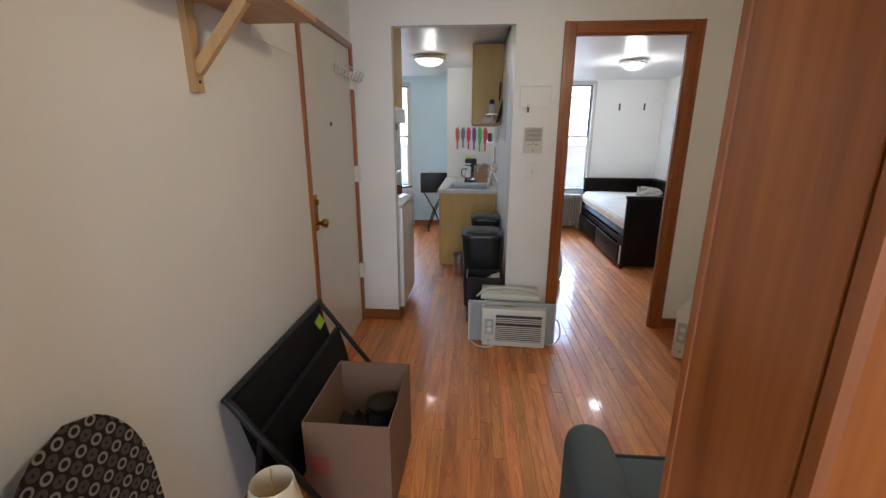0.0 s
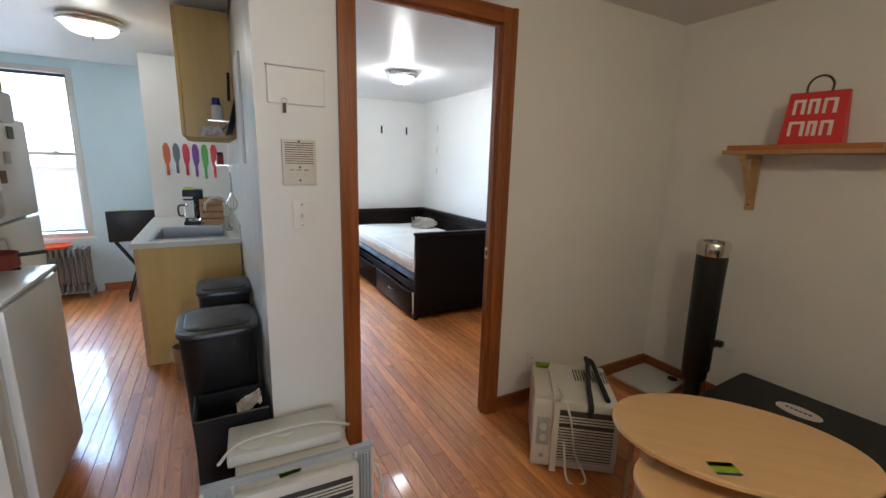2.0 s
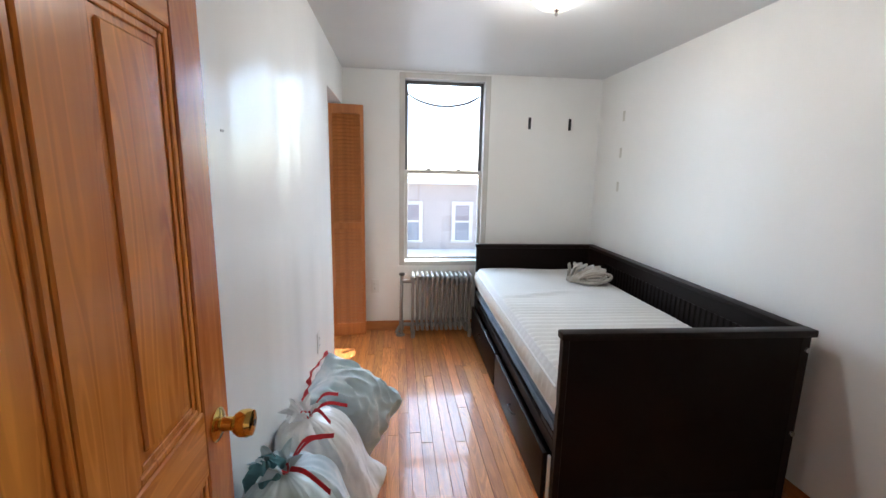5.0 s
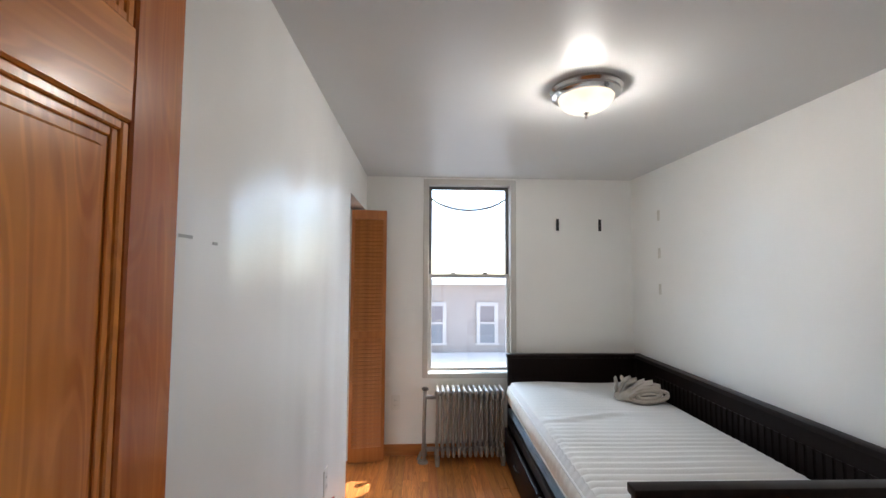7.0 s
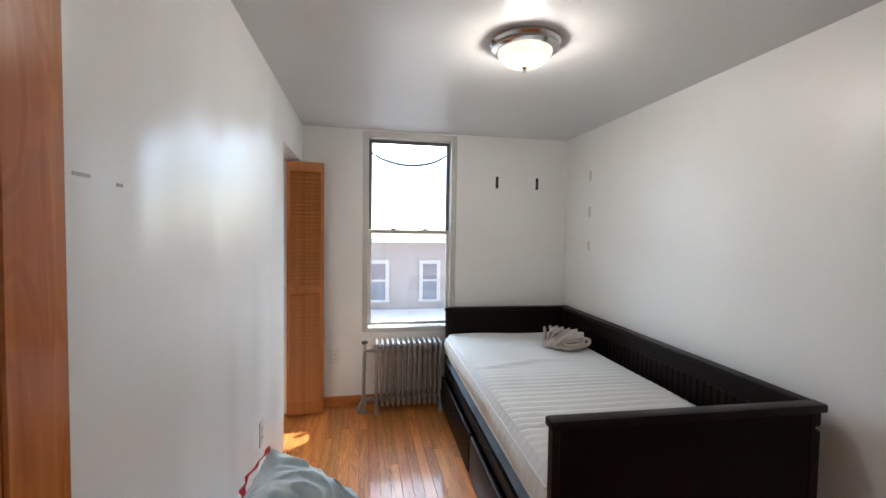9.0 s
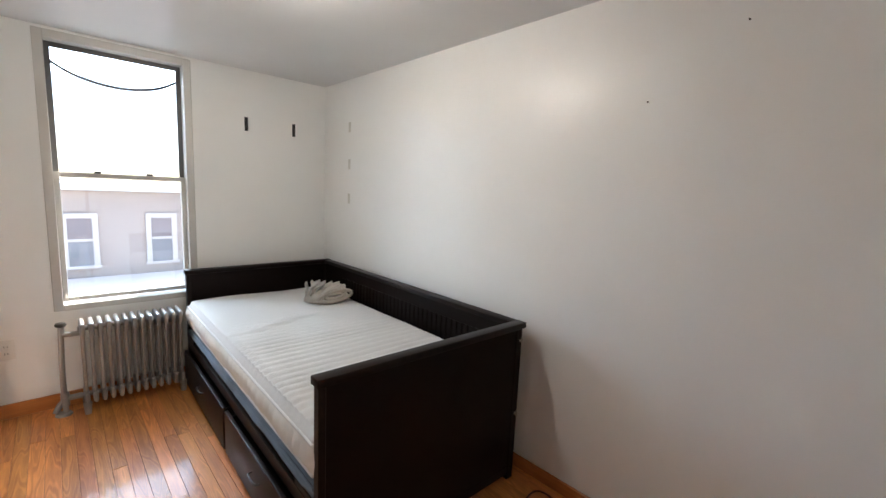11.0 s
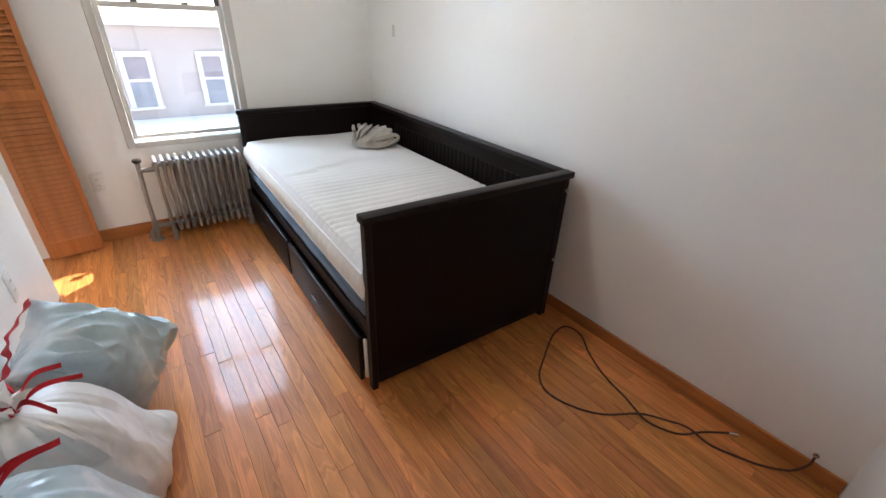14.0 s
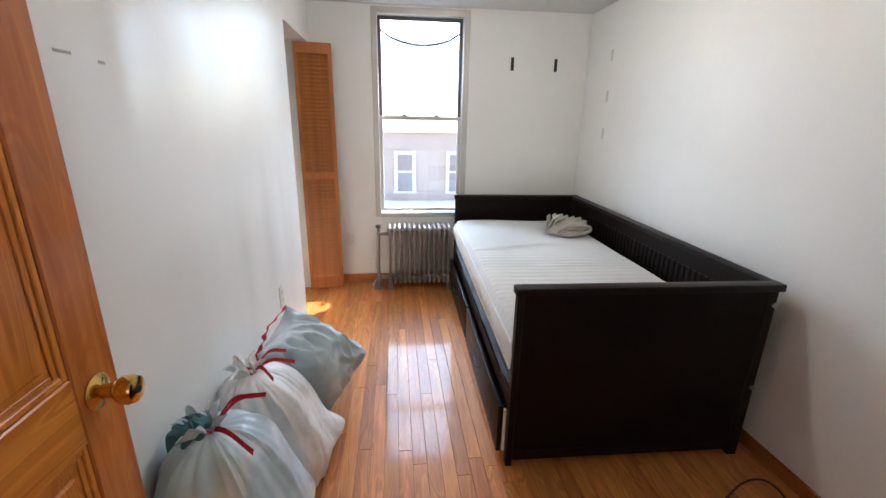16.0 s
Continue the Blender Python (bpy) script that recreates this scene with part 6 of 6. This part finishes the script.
part("cap", bm_cyl(0.022, 0.02, 0.09, 0.13, 16, 0, 0, 0.003), paint("dark_blue_cap", (0.02, 0.03, 0.16), 0.4, 0.05), bot)
clothp = thing("cleaning_cloth", KR - 0.13, 1.20, 1.545, "crumpled white cloth hung under the wall cabinet", "cloth")
part("cloth", bm_grid(lambda u, v: Vector((0.13 * (u - 0.5) * (1 - 0.3 * v), 0.03 * noise.noise(Vector((u * 5, v * 4, 2))), 0.05 * (v - 0.5) + 0.03 * noise.noise(Vector((u * 4, v * 5, 7))))), 16, 10), M_PAPERWHITE, clothp)
part("hanger", bm_tube([(0.05, 0.0, 0.0), (0.08, 0, 0.03), (0.13, 0, 0.03)], 0.003, 6), M_CHROME, clothp)
whisk = thing("whisk", KR - 0.04, 1.55, 1.02, "steel balloon whisk hung by the sink", "whisk")
for k in range(5):
    a = k * math.pi / 5
    part("wire", bm_tube([(0, 0, 0.13), (0.035 * math.cos(a), 0.035 * math.sin(a), 0.05), (0, 0, 0), (-0.035 * math.cos(a), -0.035 * math.sin(a), 0.05), (0, 0, 0.13)], 0.0018, 5), M_CHROME, whisk)
part("grip", bm_cyl(0.009, 0.007, 0.13, 0.27, 10), M_CHROME, whisk)
pb = thing("wall_board", KR, 0.75, 1.62, "white magnetic board hung on the kitchen wall", "board")
part("panel", bm_box(-0.014, -0.18, -0.26, 0, 0.18, 0.26, 0.004), M_WHITE, pb)


# bins
# lighter, bluer black than the bin bodies: the lid's reflection put into its colour
M_LID = paint("black_lid_sheen", (0.022, 0.023, 0.026), 0.33, 0.1, 200, 0.1)


def pedal_bin(x, y, w, d, h, label):
    b = thing("waste_bin", x, y, 0, label, "waste bin", "kitchen bins")
    def wall(u, v):
        a = 2 * math.pi * u
        ca, sa = math.cos(a), math.sin(a)
        k = (abs(ca) ** 5 + abs(sa) ** 5) ** (-1 / 5)
        s = 0.86 + 0.14 * v
        return Vector((w / 2 * s * ca * k, d / 2 * s * sa * k, 0.006 + v * (h - 0.07)))
    bm = bm_grid(wall, 40, 4, True)
    bmesh.ops.holes_fill(bm, edges=[e for e in bm.edges if e.is_boundary], sides=0)
    part("body", bm, M_BLACK, b)
    def cap(u, v):
        a = 2 * math.pi * u
        ca, sa = math.cos(a), math.sin(a)
        k = (abs(ca) ** 5 + abs(sa) ** 5) ** (-1 / 5)
        levels = ((1.03, 0.0), (1.06, 0.004), (1.06, 0.018), (1.03, 0.026), (0.93, 0.031), (0.86, 0.029), (0.82, 0.036), (0.5, 0.043), (0.0, 0.045))
        r, z = levels[round(v * 8)]
        return Vector((w / 2 * r * ca * k, d / 2 * r * sa * k, h - 0.065 + z))
    part("lid", bm_grid(cap, 40, 8, True), M_LID, b, "black lid with a raised middle")
    part("pedal", bm_box(-0.04, -d / 2 - 0.05, 0.01, 0.04, -d / 2 + 0.02, 0.025, 0.004), M_BLACK, b)
    return b


pedal_bin(-0.480, 0.42, 0.32, 0.36, 0.675, "black plastic kitchen bin with a domed lid")
pedal_bin(-0.44, 0.86, 0.26, 0.30, 0.72, "taller black plastic bin behind the first one")
ob_ = thing("open_bin", -0.455, 0.10, 0, "open black plastic box with paper in it", "waste bin")
for nm, b in (("side", (-0.135, -0.10, 0.0, -0.127, 0.11, 0.36)), ("side", (0.127, -0.10, 0.0, 0.135, 0.11, 0.36)), ("end", (-0.127, -0.10, 0.0, 0.127, -0.092, 0.36)), ("end", (-0.127, 0.102, 0.0, 0.127, 0.11, 0.36)), ("bottom", (-0.127, -0.092, 0.0, 0.127, 0.102, 0.006))):
    part(nm, boxes(b), M_BLACK, ob_)
part("rim", bm_tube([(-0.135, -0.10, 0.36), (0.135, -0.10, 0.36), (0.135, 0.11, 0.36), (-0.135, 0.11, 0.36), (-0.135, -0.10, 0.36)], 0.007, 6, smooth=False), M_BLACK, ob_)
part("paper", bm_grid(lambda u, v: Vector((0.02 + 0.10 * u, -0.02 + 0.12 * v, 0.30 + 0.05 * u + 0.02 * noise.noise(Vector((u * 6, v * 6, 4))))), 10, 10), M_PAPERWHITE, ob_, "crumpled white paper")
bk = thing("bucket", -0.69, 1.20, 0, "small grey metal bucket by the cabinet", "bucket")
part("pail", bm_lathe([(0.0, 0.0), (0.052, 0.0), (0.062, 0.20), (0.066, 0.205), (0.066, 0.215), (0.060, 0.215), (0.050, 0.01), (0.0, 0.008)], 28), M_STEEL, bk)
part("handle", bm_tube([(-0.064, 0, 0.19), (-0.07, -0.04, 0.16), (-0.055, -0.07, 0.13), (0.0, -0.078, 0.12)], 0.003, 6), M_CHROME, bk)

# stove, fridge and the cupboard over them
stove = thing("stove", -1.74, 0.085, 0, "white enamel gas stove", "stove")
part("body", bm_box(0, 0, 0.06, 0.62, 0.575, 0.885, 0.008, 2), M_ENAMEL, stove)
part("plinth", boxes((0.02, 0.02, 0.0, 0.58, 0.555, 0.06)), M_BLACK, stove)
part("front_panel", bm_box(0.621, 0.004, 0.07, 0.652, 0.571, 0.872, 0.006, 2), M_ENAMEL, stove)
part("cooktop", bm_box(-0.004, -0.004, 0.885, 0.655, 0.579, 0.905, 0.008, 2), M_ENAMEL, stove)
for x in (0.17, 0.47):
    for y in (0.15, 0.43):
        g = part("burner", bm_cyl(0.045, 0.04, 0.905, 0.918, 20, x, y), M_BLACK, stove)
        part("grate", join(bm_tube([(x - 0.11, y, 0.925), (x + 0.11, y, 0.925)], 0.006, 6, smooth=False), bm_tube([(x, y - 0.11, 0.925), (x, y + 0.11, 0.925)], 0.006, 6, smooth=False)), M_BLACK, g)
pan = thing("saucepan", -1.25, 0.515, 0.931, "dark saucepan on the stove", "pan")
part("pot", bm_lathe([(0.0, 0.0), (0.085, 0.0), (0.09, 0.005), (0.09, 0.06), (0.086, 0.06), (0.084, 0.006), (0.0, 0.006)], 28), M_CARD_PRINT, pan)
part("handle", bm_tube([(0.088, 0, 0.05), (0.17, 0.02, 0.055)], 0.008, 8, smooth=False), M_BLACK, pan)
fr_ = thing("fridge", -1.93, 0.80, 0, "white two-door fridge with magnets", "fridge")
part("body", bm_box(0, 0, 0.03, 0.56, 0.60, 1.55, 0.008, 2), M_ENAMEL, fr_)
part("feet", boxes((0.03, 0.03, 0.0, 0.5, 0.57, 0.03)), M_BLACK, fr_)
part("fridge_door", bm_box(0.562, 0.004, 0.06, 0.615, 0.596, 1.05, 0.012, 3), M_ENAMEL, fr_)
part("freezer_door", bm_box(0.562, 0.004, 1.06, 0.615, 0.596, 1.55, 0.012, 3), M_ENAMEL, fr_)
for z0, z1 in ((0.75, 1.0), (1.1, 1.3)):
    part("handle", bm_tube([(0.612, 0.04, z0), (0.645, 0.04, z0 + 0.02), (0.645, 0.04, z1 - 0.02), (0.612, 0.04, z1)], 0.009, 8), M_ENAMEL, fr_)
for k, (z, y, c) in enumerate(((1.40, 0.12, M_CARD_PRINT), (1.33, 0.25, M_ACCORDION), (1.24, 0.16, M_CARD), (1.45, 0.33, M_NOTE_DARK))):
    part("magnet", bm_box(0.615, y, z, 0.621, y + 0.07, z + 0.06, 0.002), c, fr_)
lc = thing("wall_cabinet", -1.80, 0.085, 1.62, "pale maple cupboard over the stove", "cabinet")
part("body", bm_box(0, 0, 0, 0.62, 0.575, 0.62, 0.002), M_MAPLE, lc)
part("door", bm_box(0.621, 0.003, 0.003, 0.638, 0.286, 0.617, 0.003), M_MAPLE, lc)
part("door", bm_box(0.621, 0.289, 0.003, 0.638, 0.572, 0.617, 0.003), M_MAPLE, lc)
hood = thing("range_hood", -1.80, 0.085, 1.50, "white range hood under the cupboard", "range hood")
part("shell", bm_box(0, 0, 0, 0.66, 0.575, 0.118, 0.012, 2), M_ENAMEL, hood)
part("filter", boxes((0.06, 0.05, -0.003, 0.55, 0.52, 0.0)), M_STEEL, hood)

# folding chair and things by the kitchen window
fc = thing("folding_table", -1.13, 3.10, 0, "black folding tray table with crossed legs by the kitchen wall", "folding table", rz=10)
part("tray", bm_box(-0.20, 0.085, 0.575, 0.21, 0.125, 0.87, 0.010, 2), M_BLACK, fc)
for y in (-0.02, 0.17):
    part("leg", bm_tube([(-0.16, y, 0.60), (0.0, y, 0.32), (0.13, y, 0.0)], 0.009, 8, smooth=False), M_BLACK, fc)
    part("leg", bm_tube([(0.16, y + 0.02, 0.60), (0.0, y + 0.02, 0.30), (-0.10, y + 0.02, 0.0)], 0.009, 8, smooth=False), M_BLACK, fc)
for x in (-0.10, 0.13):
    part("stretcher", bm_tube([(x, -0.02, 0.012), (x, 0.19, 0.012)], 0.007, 6, smooth=False), M_BLACK, fc)
sticky(0, 0, 0, pose(-1.20, 3.21, 0.872, 0, 0, 5), "lime green sticky note on the folding table")
od = thing("orange_dish", -1.80, 3.45, 0.501, "shallow orange plastic dish on the radiator", "dish")
part("bowl", bm_lathe([(0.0, 0.0), (0.09, 0.0), (0.13, 0.03), (0.127, 0.032), (0.088, 0.006), (0.0, 0.006)], 28), M_ORANGE, od)
outlet(-1.40, YW, 0.62, 0, "white duplex outlet on the kitchen wall")

# lamp added over the sofa, above the view; unseen, it brightens the living room
ceiling_lamp(0.12, -2.2, HL, LIVING_WATTS, "unseen ceiling lamp with lit glass bowl, added to brighten the living room", (1.0, 0.755, 0.45))

# ---- floor strips, last ----
sub = setting("floor", boxes((XK - 0.15, YBACK - 0.15, -0.12, XR + 0.15, YW + 0.28, -0.004)), M_SUBFLOOR, "glossy varnished oak strip floor with dark joints", "floor")
rng = random.Random(4)
SW = 0.0585


def plank_bm(x0, y0, x1, y1, top):
    bm = bmesh.new()
    e = 0.0009
    low = [bm.verts.new(p) for p in ((x0, y0, -0.004), (x1, y0, -0.004), (x1, y1, -0.004), (x0, y1, -0.004))]
    mid = [bm.verts.new(p) for p in ((x0, y0, top - e), (x1, y0, top - e), (x1, y1, top - e), (x0, y1, top - e))]
    up = [bm.verts.new(p) for p in ((x0 + e, y0 + e, top), (x1 - e, y0 + e, top), (x1 - e, y1 - e, top), (x0 + e, y1 - e, top))]
    for a, b in ((low, mid), (mid, up)):
        for k in range(4):
            bm.faces.new((a[k], a[(k + 1) % 4], b[(k + 1) % 4], b[k]))
    bm.faces.new(up)
    return bm


rest = bmesh.new()
count = 0
columns = int((XR - XK) / SW) + 1
for c in range(columns):
    x0 = XK + c * SW
    x1 = min(x0 + SW - 0.0009, XR)
    if x1 - x0 < 0.01:
        continue
    y = YBACK - rng.uniform(0, 1.0)
    while y < YW:
        n = rng.uniform(0.55, 1.6)
        y0, y1 = max(y, YBACK), min(y + n - 0.0008, YW)
        y += n
        if y1 - y0 < 0.02:
            continue
        top = rng.uniform(-0.0004, 0.0004)
        bm = plank_bm(x0, y0, x1, y1, top)
        near = (-1.15 < x0 < 2.2 and -1.3 < y1 and y0 < 3.4 and x0 > -0.75 + 0.2 * (y0 > 0.3)) and count < 298
        if near:
            me = mesh_of("plank", bm, M_FLOOR, False)
            p = new("plank", me)
            p.parent = sub
            count += 1
        else:
            join(rest, bm)
tagged(part("planks", rest, M_FLOOR_REST, sub), kind="stuff")
